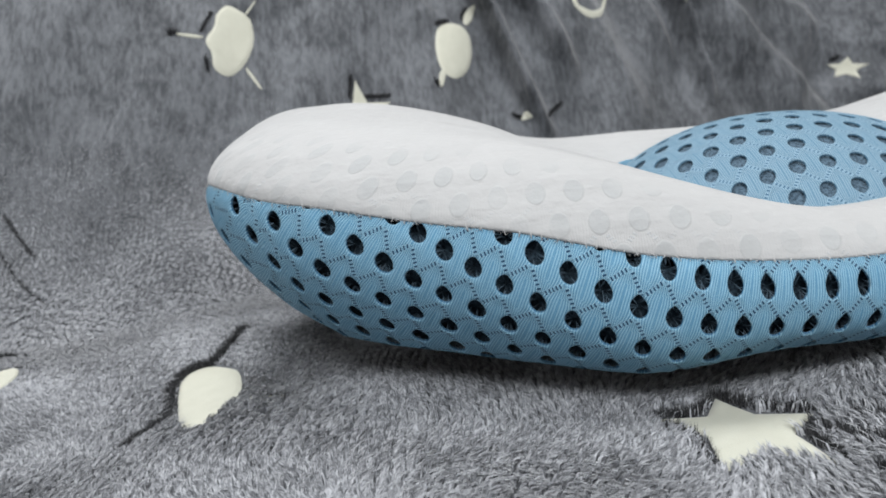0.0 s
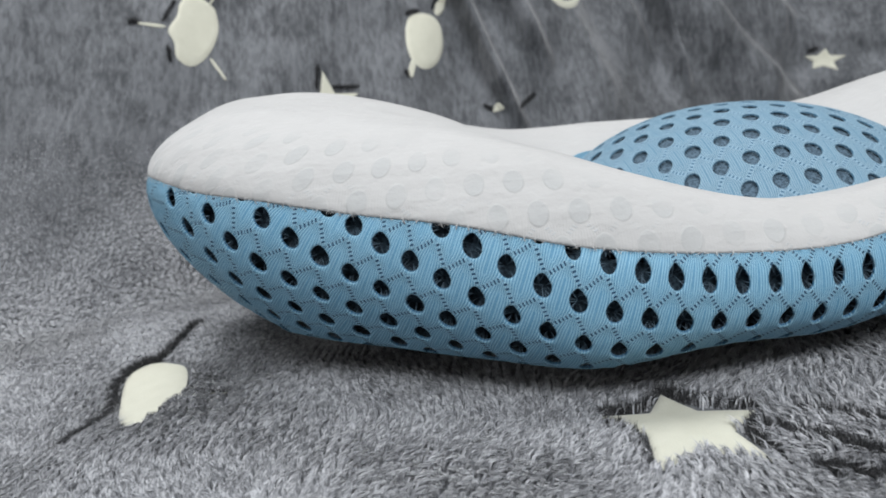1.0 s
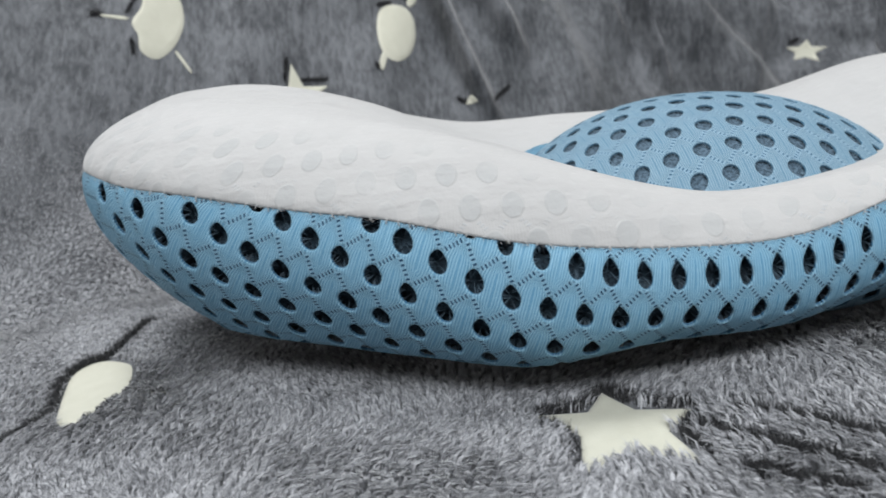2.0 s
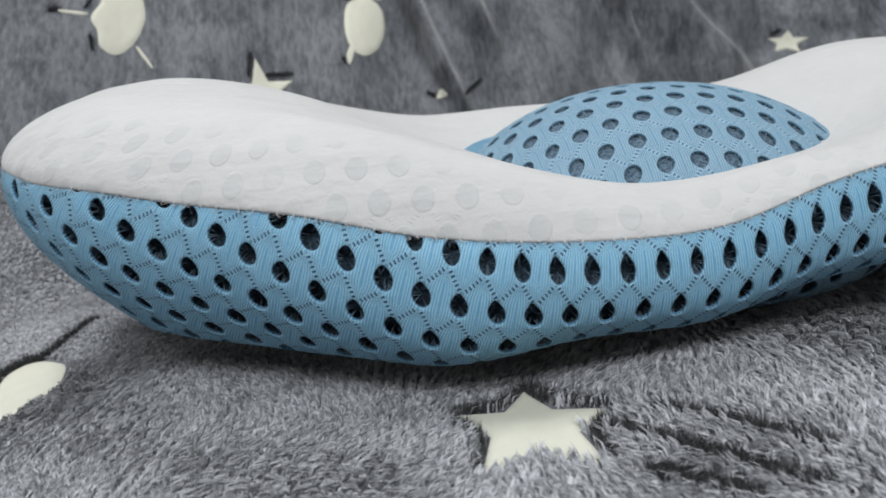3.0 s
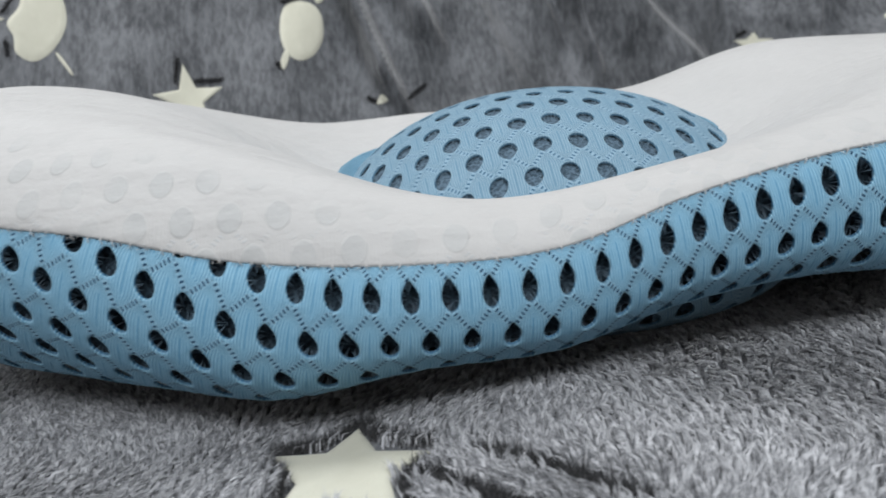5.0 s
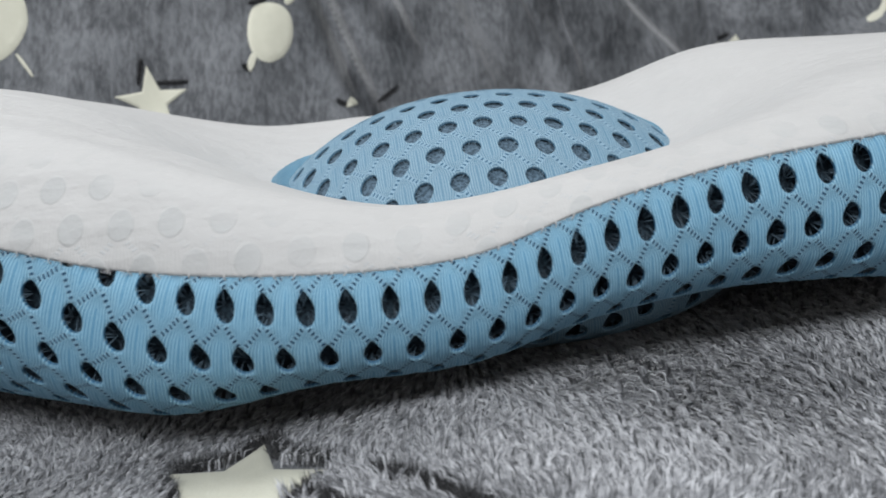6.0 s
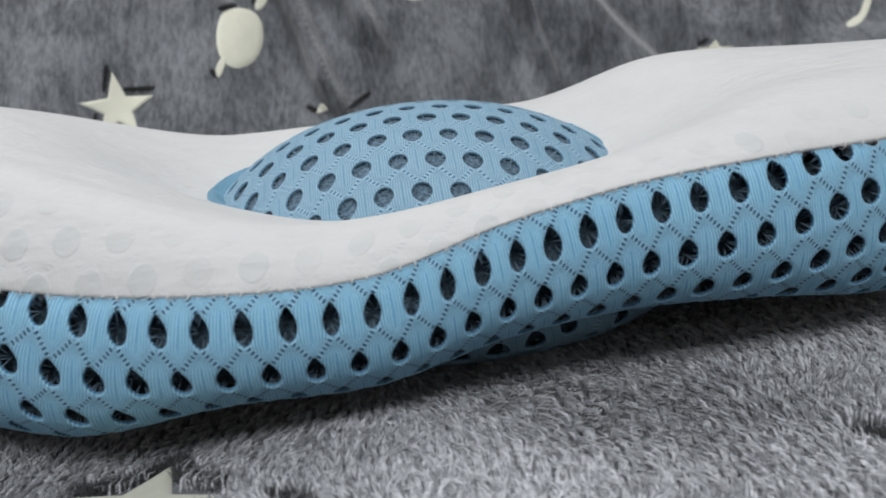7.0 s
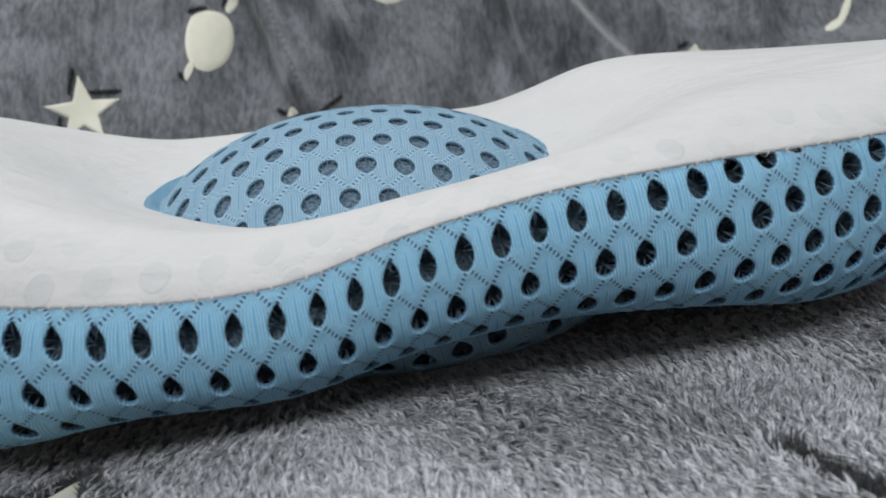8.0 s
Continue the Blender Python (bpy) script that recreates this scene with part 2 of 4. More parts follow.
def spline(points, n):
    """n even steps along a closed smooth curve through the points (any number of columns; length counts the first three)."""
    p = np.asarray(points, float)
    a, b, c, d = np.roll(p, 1, 0), p, np.roll(p, -1, 0), np.roll(p, -2, 0)
    t = np.linspace(0, 1, 40, endpoint=False)[None, :, None]
    q = 0.5 * (2 * b[:, None] + (c - a)[:, None] * t + (2 * a - 5 * b + 4 * c - d)[:, None] * t**2 + (3 * b - a - 3 * c + d)[:, None] * t**3)
    q = q.reshape(-1, p.shape[1])
    step = np.linalg.norm(np.roll(q[:, :3], -1, 0) - q[:, :3], axis=1)
    length = np.concatenate([[0], np.cumsum(step)])
    s = np.linspace(0, length[-1], n, endpoint=False)
    q = np.vstack([q, q[:1]])
    return np.stack([np.interp(s, length, q[:, k]) for k in range(p.shape[1])], 1), length[-1]


# ---- setting: a plain closed room ----
ROOM = pose(0.1, 0.35, 0, 0, 0, 29)
box("floor", (-2.4, -2.8, -0.14), (2.4, 1.12, -0.029), PLASTER).matrix_world = ROOM
box("ceiling", (-2.4, -2.8, 2.50), (2.4, 1.12, 2.60), PLASTER).matrix_world = ROOM
box("wall_north", (-2.4, 1.12, -0.14), (2.4, 1.22, 2.60), PLASTER).matrix_world = ROOM
box("wall_south", (-2.4, -2.9, -0.14), (2.4, -2.8, 2.60), PLASTER).matrix_world = ROOM
box("wall_east", (2.4, -2.9, -0.14), (2.5, 1.22, 2.60), PLASTER).matrix_world = ROOM
box("wall_west", (-2.5, -2.9, -0.14), (-2.4, 1.22, 2.60), PLASTER).matrix_world = ROOM
for part_name in ("floor", "ceiling", "wall_north", "wall_south", "wall_east", "wall_west"):
    tagged(bpy.data.objects[part_name], "plain off-white painted room surface", "room", kind="structure")


# ---- blanket: one sheet over a seat and its back ----
def back_line(x):
    """Where the sheet's rising part stands, at 0.2 m height."""
    return np.interp(x, [-1.2, -0.45, -0.30, -0.21, -0.10, 0.02, 0.18, 0.36, 0.60, 0.68, 0.76, 0.85, 1.3],
                     [0.60, 0.68, 0.745, 0.80, 0.855, 0.918, 1.016, 1.11, 1.262, 1.25, 1.16, 1.14, 1.10])


CREASES = [  # ends across and up the sheet, depth, half-width of the sharp side
    ((0.058, 0.290), (0.126, 0.155), 0.042, 0.0045), ((-0.030, 0.300), (0.000, 0.245), 0.010, 0.008), ((0.115, 0.300), (0.172, 0.205), 0.032, 0.006),
    ((0.343, 0.265), (0.378, 0.172), 0.030, 0.005), ((0.395, 0.268), (0.565, 0.138), 0.044, 0.014), ((0.19, 0.30), (0.26, 0.16), 0.014, 0.014),
    ((0.72, 0.32), (0.68, 0.15), 0.060, 0.020), ((-0.16, 0.30), (-0.13, 0.17), 0.008, 0.015), ((0.47, 0.31), (0.62, 0.21), 0.030, 0.016),
    ((0.66, 0.155), (0.90, 0.175), 0.030, 0.016), ((0.28, 0.29), (0.33, 0.20), 0.012, 0.008),
]


def ramp_height(w):
    """Height of the rising part at w metres behind its foot."""
    return 0.20 * np.clip(w / 0.17, 0, None) ** 1.6 * np.where(w < 0.17, 1, 0) + np.where(w >= 0.17, 0.20 + (w - 0.17) * 1.9, 0)


def seat_height(x, y):
    z = -0.020 * np.clip((-0.02 - x) / 0.25, 0, 1) * np.clip((0.50 - y) / 0.12, 0, 1)
    z = z + 0.003 * np.clip((y - 0.33) / 0.08, 0, 1) * np.clip((x + 0.05) / 0.1, 0, 1)
    z = z - 0.003 + 0.0025 * np.sin(23 * x + 9 * y) + 0.002 * np.sin(31 * y - 17 * x + 1.0)
    return z


def sheet(x, w):
    """Points of the blanket; w runs from the front, is 0 at the foot of the rising part and grows up the back."""
    foot = back_line(x) - 0.17
    rise = np.clip(w, 0, None)
    y = foot + np.where(w < 0, w, np.where(rise < 0.25, rise * 0.8, 0.2 + (rise - 0.25) * 0.42))
    z = seat_height(x, y) * np.clip(1 - rise / 0.1, 0, 1) + ramp_height(y - foot)
    for (xa, wa), (xb, wb), depth, half in CREASES:
        dx, dw = xb - xa, wb - wa
        t = ((x - xa) * dx + (w - wa) * dw) / (dx * dx + dw * dw)
        d = ((x - xa) * dw - (w - wa) * dx) / math.hypot(dx, dw)
        fall = np.where(d < 0, np.exp(-((d / half) ** 2)), np.exp(-((d / half / 3.5) ** 2)))
        y = y - 1.4 * depth * fall * np.clip(np.minimum(t + 0.5, 1.15 - t) * 2.5, 0, 1)
    y = y - np.clip(rise / 0.15, 0, 1) * (0.007 * np.sin(26 * x + 14 * w) + 0.005 * np.sin(47 * x - 33 * w + 1.7))
    return np.stack([x, y, z], -1)


def sheet_normal(x, w):
    e = 1e-3
    n = np.cross(sheet(x + e, w) - sheet(x - e, w), sheet(x, w + e) - sheet(x, w - e))
    return n / np.linalg.norm(n, axis=-1, keepdims=True)


XS = np.concatenate([np.linspace(-1.0, -0.3, 90, endpoint=False), np.linspace(-0.3, 0.75, 420, endpoint=False), np.linspace(0.75, 1.2, 60)])
WS = np.concatenate([np.linspace(-1.1, 0, 240, endpoint=False), np.linspace(0, 1.15, 230)])
GX, GW = np.meshgrid(XS, WS, indexing="ij")
blanket = tagged(new("blanket"), "grey plush blanket with cream stars and suns, draped over a seat", "blanket")
mesh_object("sheet", sheet(GX, GW).reshape(-1, 3), grid_faces(len(XS), len(WS)), SHADED_PLUSH, blanket)

# ---- pillow ----
FRONT = [  # x, y and height of the upper seam; how far in and how high the lower edge lies
    (-0.142, 0.470, 0.1090, 0.0299, 0.0599), (-0.129, 0.415, 0.1150, 0.0352, 0.0415), (-0.095, 0.375, 0.1086, 0.0382, 0.0303),
    (-0.060, 0.357, 0.1031, 0.0323, 0.0268), (-0.018, 0.346, 0.0946, 0.0270, 0.0228), (0.030, 0.335, 0.0864, 0.0231, 0.0169),
    (0.084, 0.326, 0.0730, 0.0213, 0.0111), (0.144, 0.322, 0.0659, 0.0214, 0.0189), (0.200, 0.329, 0.0647, 0.0221, 0.0185),
    (0.250, 0.337, 0.0771, 0.0221, 0.0289), (0.300, 0.344, 0.0855, 0.0201, 0.0336), (0.350, 0.351, 0.0889, 0.0219, 0.0304),
    (0.420, 0.365, 0.0910, 0.0285, 0.0229), (0.500, 0.400, 0.0956, 0.0342, 0.0350),
]
REAR = [
    (0.550, 0.470, 0.105, 0.030, 0.050), (0.550, 0.560, 0.105, 0.030, 0.050), (0.490, 0.635, 0.105, 0.030, 0.040),
    (0.380, 0.645, 0.100, 0.025, 0.035), (0.240, 0.625, 0.090, 0.020, 0.030), (0.100, 0.625, 0.090, 0.020, 0.020),
    (-0.020, 0.620, 0.100, 0.030, 0.020), (-0.100, 0.585, 0.108, 0.030, 0.040), (-0.138, 0.530, 0.112, 0.030, 0.060),
]
N_S, N_D = 720, 41
edge, EDGE_LENGTH = spline(FRONT + REAR, N_S)
side = np.roll(edge[:, :2], -1, 0) - np.roll(edge[:, :2], 1, 0)
side /= np.linalg.norm(side, axis=1, keepdims=True)
outward = np.stack([side[:, 1], -side[:, 0], 0 * side[:, 0]], 1)
seam = edge[:, :3]
low = np.column_stack([edge[:, :2], edge[:, 4]]) - outward * edge[:, 3:4]
f = np.linspace(0, 1, N_D)[None, :, None]
full = np.clip(edge[:, 0] / 0.09, 0, 1)[:, None, None]  # round under the left end, fuller and squarer from the waist on
bulge = (0.0128 + 0.0047 * full) * np.abs(np.sin(np.pi * f ** (0.92 + 0.58 * full))) ** (0.80 - 0.35 * full)
BAND = seam[:, None] * (1 - f) + low[:, None] * f + outward[:, None] * bulge
gone = np.linalg.norm(np.diff(BAND, axis=1), axis=2).cumsum(1)
gone = np.concatenate([np.zeros((N_S, 1)), gone], 1) / gone[:, -1:]
BAND = np.stack([np.stack([np.interp(np.linspace(0, 1, N_D), gone[k], BAND[k, :, c]) for c in range(3)], 1) for k in range(N_S)])  # even steps down the cloth
du = np.roll(BAND, -1, 0) - np.roll(BAND, 1, 0)
dv = np.gradient(BAND, axis=1)
BAND_N = np.cross(dv, du)
BAND_N /= np.linalg.norm(BAND_N, axis=-1, keepdims=True)
DEPTH = np.linalg.norm(np.diff(BAND, axis=1), axis=2).sum(1)
S_ALL = np.arange(N_S) * EDGE_LENGTH / N_S
S_WAIST = S_ALL[np.argmin(np.hypot(seam[:, 0] - 0.175, seam[:, 1] - 0.325))]


def band_at(s, d, grid):
    """The band's point (or normal) at s metres along the seam and d metres below it."""
    k = (s / EDGE_LENGTH * N_S) % N_S
    i = np.floor(k).astype(int)
    a = (k - i)[:, None]
    i, i2 = i % N_S, (i + 1) % N_S
    deep = DEPTH[i] * (1 - a[:, 0]) + DEPTH[i2] * a[:, 0]
    h = np.clip(d / deep, 0, 1) * (N_D - 1)
    j = np.minimum(np.floor(h).astype(int), N_D - 2)
    b = (h - j)[:, None]
    return (grid[i, j] * (1 - a) + grid[i2, j] * a) * (1 - b) + (grid[i, j + 1] * (1 - a) + grid[i2, j + 1] * a) * b


# the cut of the band, by wale i and row j: its rows run level at the waist and slant away from it
def knots(i, at, values):
    """A smooth line through knots, going on straight past both ends."""
    at, values = np.asarray(at, float), np.asarray(values, float)
    k = np.arange(-70, 90, 0.25)
    y = np.interp(k, at, values)
    lo, hi = (values[1] - values[0]) / (at[1] - at[0]), (values[-1] - values[-2]) / (at[-1] - at[-2])
    y = np.where(k < at[0], values[0] + lo * (k - at[0]), np.where(k > at[-1], values[-1] + hi * (k - at[-1]), y))
    g = np.exp(-0.5 * (np.arange(-12, 13) / 4.0) ** 2)
    y[12:-12] = np.convolve(y, g / g.sum(), "valid")
    return np.interp(i, k, y)


def cut_to_band(p):
    """From (wale, row) to (metres along the seam from the waist, metres below the seam)."""
    i, j = p[:, 0], p[:, 1]
    s = knots(i, [-10, -6, -1, 4, 8, 12, 16, 20, 24, 28], [-0.2520, -0.2119, -0.1592, -0.0844, -0.0268, 0.0333, 0.0863, 0.1390, 0.1994, 0.2462])
    slip = np.interp(i, [-10, -6, -1, 4, 8, 12, 17, 22, 28], [-0.0151, -0.0150, -0.0080, -0.0061, -0.0015, 0.0011, 0.0024, 0.0017, 0.0033])
    d = knots(i, [-22, -16, -10, -6, -1, 1, 3, 5, 7, 9, 12, 15, 17, 19, 21, 23, 25, 28],
              [-0.146, -0.1287, -0.0800, -0.0339, 0.0032, 0.0163, 0.0264, 0.0320, 0.0331, 0.0320, 0.0320, 0.0326, 0.0335, 0.0310, 0.0312, 0.0283, 0.0200, 0.0071])
    step = np.interp(i, [-10, -6, -1, 4, 8, 12, 17, 22, 28], [0.0217, 0.0240, 0.0212, 0.0196, 0.0182, 0.0180, 0.0184, 0.0190, 0.0196])
    d = d + np.interp(i, [2, 6], [-0.00085, -0.0003]) * np.clip(j, -3, 6) ** 2
    s = s - np.clip(j - 4, 0, None) * np.interp(i, [-7.5, -4.5], [0.0145, 0.0])
    return s + j * slip, d + j * step


CORNERS = np.array([(0, -0.625), (0.5, -0.375), (0.5, 0.375), (0, 0.625), (-0.5, 0.375), (-0.5, -0.625 + 0.25)])
BORDER = np.concatenate([c + (d - c) * np.linspace(0, 1, 4, endpoint=False)[:, None] for c, d in zip(CORNERS, np.roll(CORNERS, -1, 0))])


def knit_mesh(cells, flat, place, half_w, half_h, tilt, point, thick=1.0):
    """Cells of knit with open holes, and yarns inside the holes. flat() lays (wale, row) out in metres, place() gives world points."""
    n, m = len(cells), len(BORDER)
    rng = np.random.default_rng(5)
    border = flat((cells[:, None] + BORDER[None]).reshape(-1, 2)).reshape(n, m, 2)
    mid = flat(cells)
    e = 0.05
    ju = (flat(cells + [e, 0]) - flat(cells - [e, 0])) / (2 * e)
    jv = (flat(cells + [0, e]) - flat(cells - [0, e])) / (2 * e)
    inverse = np.linalg.inv(np.stack([ju, jv], 2))
    size = rng.normal(1, 0.04, (n, 1, 1))
    half_w, half_h = (np.broadcast_to(np.asarray(h(cells), float), (n,))[:, None] for h in (half_w, half_h))
    sharp = point(cells)[:, None]
    tip = tilt(cells)[:, None] + rng.normal(0, 0.05, (n, 1))

    def oval(ang, k):
        up = np.clip(-np.sin(ang), 0, 1)
        x, y = half_w * np.cos(ang) * (1 - sharp * up**2), half_h * np.sin(ang) * (1 + 0.14 * up**6)
        return np.stack([x * np.cos(tip) - y * np.sin(tip), x * np.sin(tip) + y * np.cos(tip)], -1) * k * size

    off = border - mid[:, None]
    ang = np.arctan2(off[..., 1] / half_h, off[..., 0] / half_w) - tip
    rim = oval(ang, 1.0)
    rings = [off, off * 0.5 + rim * 0.56, rim * 1.12, rim * 1.01, rim * 0.985, rim * 0.97]
    lifts = [0.0, 0.0002, 0.0003, 0.0001, -0.0005, -0.0011]
    k = len(rings)
    local = np.stack(rings, 1)  # n, k, m, 2
    lifts = np.where(np.array(lifts) < 0, thick, min(thick, 1.0)) * np.array(lifts)
    lift = np.broadcast_to(lifts[None, :, None], local.shape[:3])
    verts = place((mid[:, None, None] + local).reshape(-1, 2), lift.reshape(-1))
    i, j = np.meshgrid(np.arange(k - 1), np.arange(m), indexing="ij")
    j2 = (j + 1) % m
    one = np.stack([i * m + j, i * m + j2, (i + 1) * m + j2, (i + 1) * m + j], -1).reshape(-1, 4)
    faces = (np.arange(n)[:, None, None] * (k * m) + one[None]).reshape(-1, 4)
    ring = np.broadcast_to(np.array([0, 0.25, 0.55, 0.8, 1.0, 1.0])[None, :, None, None], local.shape)
    uv = np.concatenate([np.einsum("nab,nkmb->nkma", inverse, local), local * 1000, ring], -1).reshape(-1, 6)
    uvs = uv[faces.reshape(-1)]
    n_y = 22
    a = rng.uniform(0, 2 * np.pi, (n, n_y))
    rim_in = oval(a, 0.97)
    ends = rim_in * rng.uniform(0.05, 0.8, a.shape)[..., None] + rng.normal(0, 0.0009, rim_in.shape)
    across = np.stack([-rim_in[..., 1], rim_in[..., 0]], -1)
    across = across / np.linalg.norm(across, axis=-1, keepdims=True) * 0.00020
    tri = np.stack([rim_in - across, rim_in + across, ends], 2) + mid[:, None, None]
    dip = np.stack([np.full(a.shape, -0.0010), np.full(a.shape, -0.0010), rng.uniform(-0.0045, -0.0022, a.shape)], 2)
    yarn = place(tri.reshape(-1, 2), dip.reshape(-1))
    return verts, faces, uvs, yarn, np.arange(len(yarn)).reshape(-1, 3)


def drop_flat(verts, faces, uvs):
    """Leaves out faces that were squeezed to nothing at a seam."""
    q = verts[faces]
    area = np.linalg.norm(np.cross(q[:, 2] - q[:, 0], q[:, 3] - q[:, 1]), axis=1)
    keep = area > 2e-9
    return faces[keep], uvs.reshape(-1, 4, 6)[keep].reshape(-1, 6)


def weld(ob, reach=6e-5):
    """Joins the cells of a knit along their borders."""
    bm = bmesh.new()
    bm.from_mesh(ob.data)
    bmesh.ops.remove_doubles(bm, verts=bm.verts, dist=reach)
    bm.to_mesh(ob.data)
    bm.free()
    return ob


pillow = tagged(new("lumbar_pillow"), "white lumbar pillow with blue mesh sides and dome", "pillow")


def lattice(i0, i1, j0, j1):
    return np.concatenate([np.stack([np.arange(i0, i1 + 1) + 0.5 * (j % 2), np.full(i1 - i0 + 1, float(j))], 1) for j in range(j0, j1 + 1)])


def lay_band(p):
    return np.stack(cut_to_band(p), 1)


cells = lattice(-70, 75, -4, 24)
cs, cd = cut_to_band(cells)
deep = np.interp(cs + S_WAIST, np.append(S_ALL, EDGE_LENGTH), np.append(DEPTH, DEPTH[0]), period=EDGE_LENGTH)
cells = cells[(cd > -0.022) & (cd < deep + 0.018) & (np.abs(cs) < EDGE_LENGTH / 2 - 0.004)]


def on_band(p, lift):
    s = p[:, 0] + S_WAIST
    return band_at(s, p[:, 1], BAND) + band_at(s, p[:, 1], BAND_N) * lift[:, None]


v, fc, uv, yv, yf = knit_mesh(cells, lay_band, on_band, lambda c: np.interp(c[:, 0], [-4, 4, 8, 14, 19, 24], [0.0042, 0.0036, 0.0031, 0.0031, 0.0035, 0.0040]) * np.where(c[:, 1] >= 0, 1.05, 1),
                               lambda c: np.interp(c[:, 0], [-4, 7, 14, 22], [0.0053, 0.0058, 0.0058, 0.0054]) - 0.0006 * (c[:, 1] >= 0),
                               lambda c: np.interp(c[:, 0], [-4, 6, 14, 24], [0.16, 0.0, 0.0, -0.16]) * (c[:, 1] < 3),
                               lambda c: np.interp(c[:, 0], [1, 6, 16, 23], [0.05, 0.34, 0.34, 0.05]))
fc, uv = drop_flat(v, fc, uv)
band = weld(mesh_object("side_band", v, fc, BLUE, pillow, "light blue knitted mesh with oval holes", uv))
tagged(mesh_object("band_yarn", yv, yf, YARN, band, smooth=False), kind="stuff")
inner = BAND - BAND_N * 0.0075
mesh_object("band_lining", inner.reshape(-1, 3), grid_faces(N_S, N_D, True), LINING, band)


# heights of the white top, as a smooth sheet through a few heights
TOP = np.array([
    (-0.06, 0.46, 0.152), (-0.10, 0.45, 0.147), (-0.03, 0.40, 0.138), (-0.05, 0.53, 0.150), (0.005, 0.45, 0.139),
    (0.04, 0.46, 0.125), (0.093, 0.40, 0.104), (0.17, 0.352, 0.082), (0.215, 0.352, 0.083), (0.245, 0.357, 0.087),
    (0.30, 0.367, 0.095), (0.09, 0.47, 0.089), (0.21, 0.47, 0.070), (0.32, 0.47, 0.088), (0.08, 0.60, 0.116),
    (0.14, 0.60, 0.115), (0.20, 0.60, 0.114), (0.27, 0.59, 0.1145), (0.30, 0.56, 0.117), (0.30, 0.61, 0.1145), (0.345, 0.54, 0.130), (0.375, 0.54, 0.134),
    (0.42, 0.52, 0.130), (0.36, 0.42, 0.108), (0.42, 0.41, 0.115), (0.48, 0.50, 0.127), (0.45, 0.60, 0.130),
])


def plate(points, at, soft=1e-4):
    def kern(r2):
        return np.where(r2 > 0, r2 * np.log(np.maximum(r2, 1e-12)), 0)
    xy, z = points[:, :2], points[:, 2]
    n = len(xy)
    m = np.zeros((n + 3, n + 3))
    m[:n, :n] = kern(((xy[:, None] - xy[None]) ** 2).sum(-1)) + soft * np.eye(n)
    m[:n, n], m[:n, n + 1:] = 1, xy
    m[n:, :n] = m[:n, n:].T
    c = np.linalg.solve(m, np.append(z, [0, 0, 0]))
    return kern(((at[:, None] - xy[None]) ** 2).sum(-1)) @ c[:n] + c[n] + at @ c[n + 1:]


N_R = 96
spine = np.column_stack([np.clip(seam[:, 0], 0.03, 0.40), np.interp(np.clip(seam[:, 0], 0.03, 0.40), [0.03, 0.40], [0.475, 0.50])])
r = np.linspace(0, 1, N_R) ** 1.9
plan = seam[:, None, :2] * (1 - r)[None, :, None] + spine[:, None] * r[None, :, None]
far = np.linalg.norm(plan - seam[:, None, :2], axis=2)
height = plate(TOP, plan.reshape(-1, 2)).reshape(N_S, N_R)
reach = np.interp(seam[:, 0], [-0.14, -0.10, 0.0, 0.10, 0.28, 0.45], [0.053, 0.052, 0.050, 0.032, 0.030, 0.050])[:, None]
rise = np.clip(1 - (1 - np.clip(far / reach, 0, 1)) ** 2, 0, 1) ** np.interp(seam[:, 0], [-0.13, -0.05, 0.08, 0.36, 0.45], [0.52, 0.66, 0.80, 0.80, 0.70])[:, None]
ztop = seam[:, None, 2] * (1 - rise) + height * rise
lip = np.interp(seam[:, 0], [-0.13, -0.04], [0.0008, 0.0020])[:, None] * np.exp(-far / 0.006)
top_verts = np.concatenate([plan, ztop[..., None]], 2) + outward[:, None] * lip[..., None]
turn = np.radians([175.0, 140.0, 105.0, 70.0, 35.0])[None, :, None]  # the hem curls under at the seam
hem = top_verts[:, :1] + 0.0009 * (outward[:, None] * (np.cos(turn) - 1) + np.array([0, 0, -1.3]) * np.sin(np.minimum(turn, np.pi / 2)))
N_H = 5
top_all = np.concatenate([hem, top_verts], 1)
faces = grid_faces(N_S, N_R + N_H, True)
# wales and rows of the white knit: its rows slant away from the seam on both sides of the waist
run = np.arange(N_S + 1) * EDGE_LENGTH / N_S - S_WAIST
ROW_AT = [-0.35, -0.2707, -0.2586, -0.2417, -0.2272, -0.2103, -0.1789, -0.1595, -0.1305, -0.112, -0.0943, -0.0774, -0.0508, -0.0338, -0.0169, 0.0097, 0.0266, 0.08, 0.15, 0.25, 0.35]
ROW_HIGH = [-0.10, -0.046, -0.036, -0.0305, -0.023, -0.016, -0.0075, -0.0013, 0.007, 0.0127, 0.017, 0.0194, 0.0232, 0.0263, 0.027, 0.0291, 0.0335, 0.036, 0.030, 0.010, -0.05]
row_high = np.interp((run + EDGE_LENGTH / 2) % EDGE_LENGTH - EDGE_LENGTH / 2, ROW_AT, ROW_HIGH)
path = np.concatenate([np.zeros((N_S, 1)), np.cumsum(np.linalg.norm(np.diff(top_all, axis=1), axis=2), 1)], 1)
path = path - path[:, N_H - 1:N_H]
uvs = []
i0 = np.repeat(np.arange(N_S), N_R + N_H - 1)
j0 = np.tile(np.arange(N_R + N_H - 1), N_S)
for di, dj in ((0, 0), (1, 0), (1, 1), (0, 1)):
    h = path[(i0 + di) % N_S, j0 + dj]
    uvs.append(np.stack([(run[i0 + di] + 0.1499) / 0.0182, (row_high[i0 + di] - h) / 0.0173, run[i0 + di], h], 1))
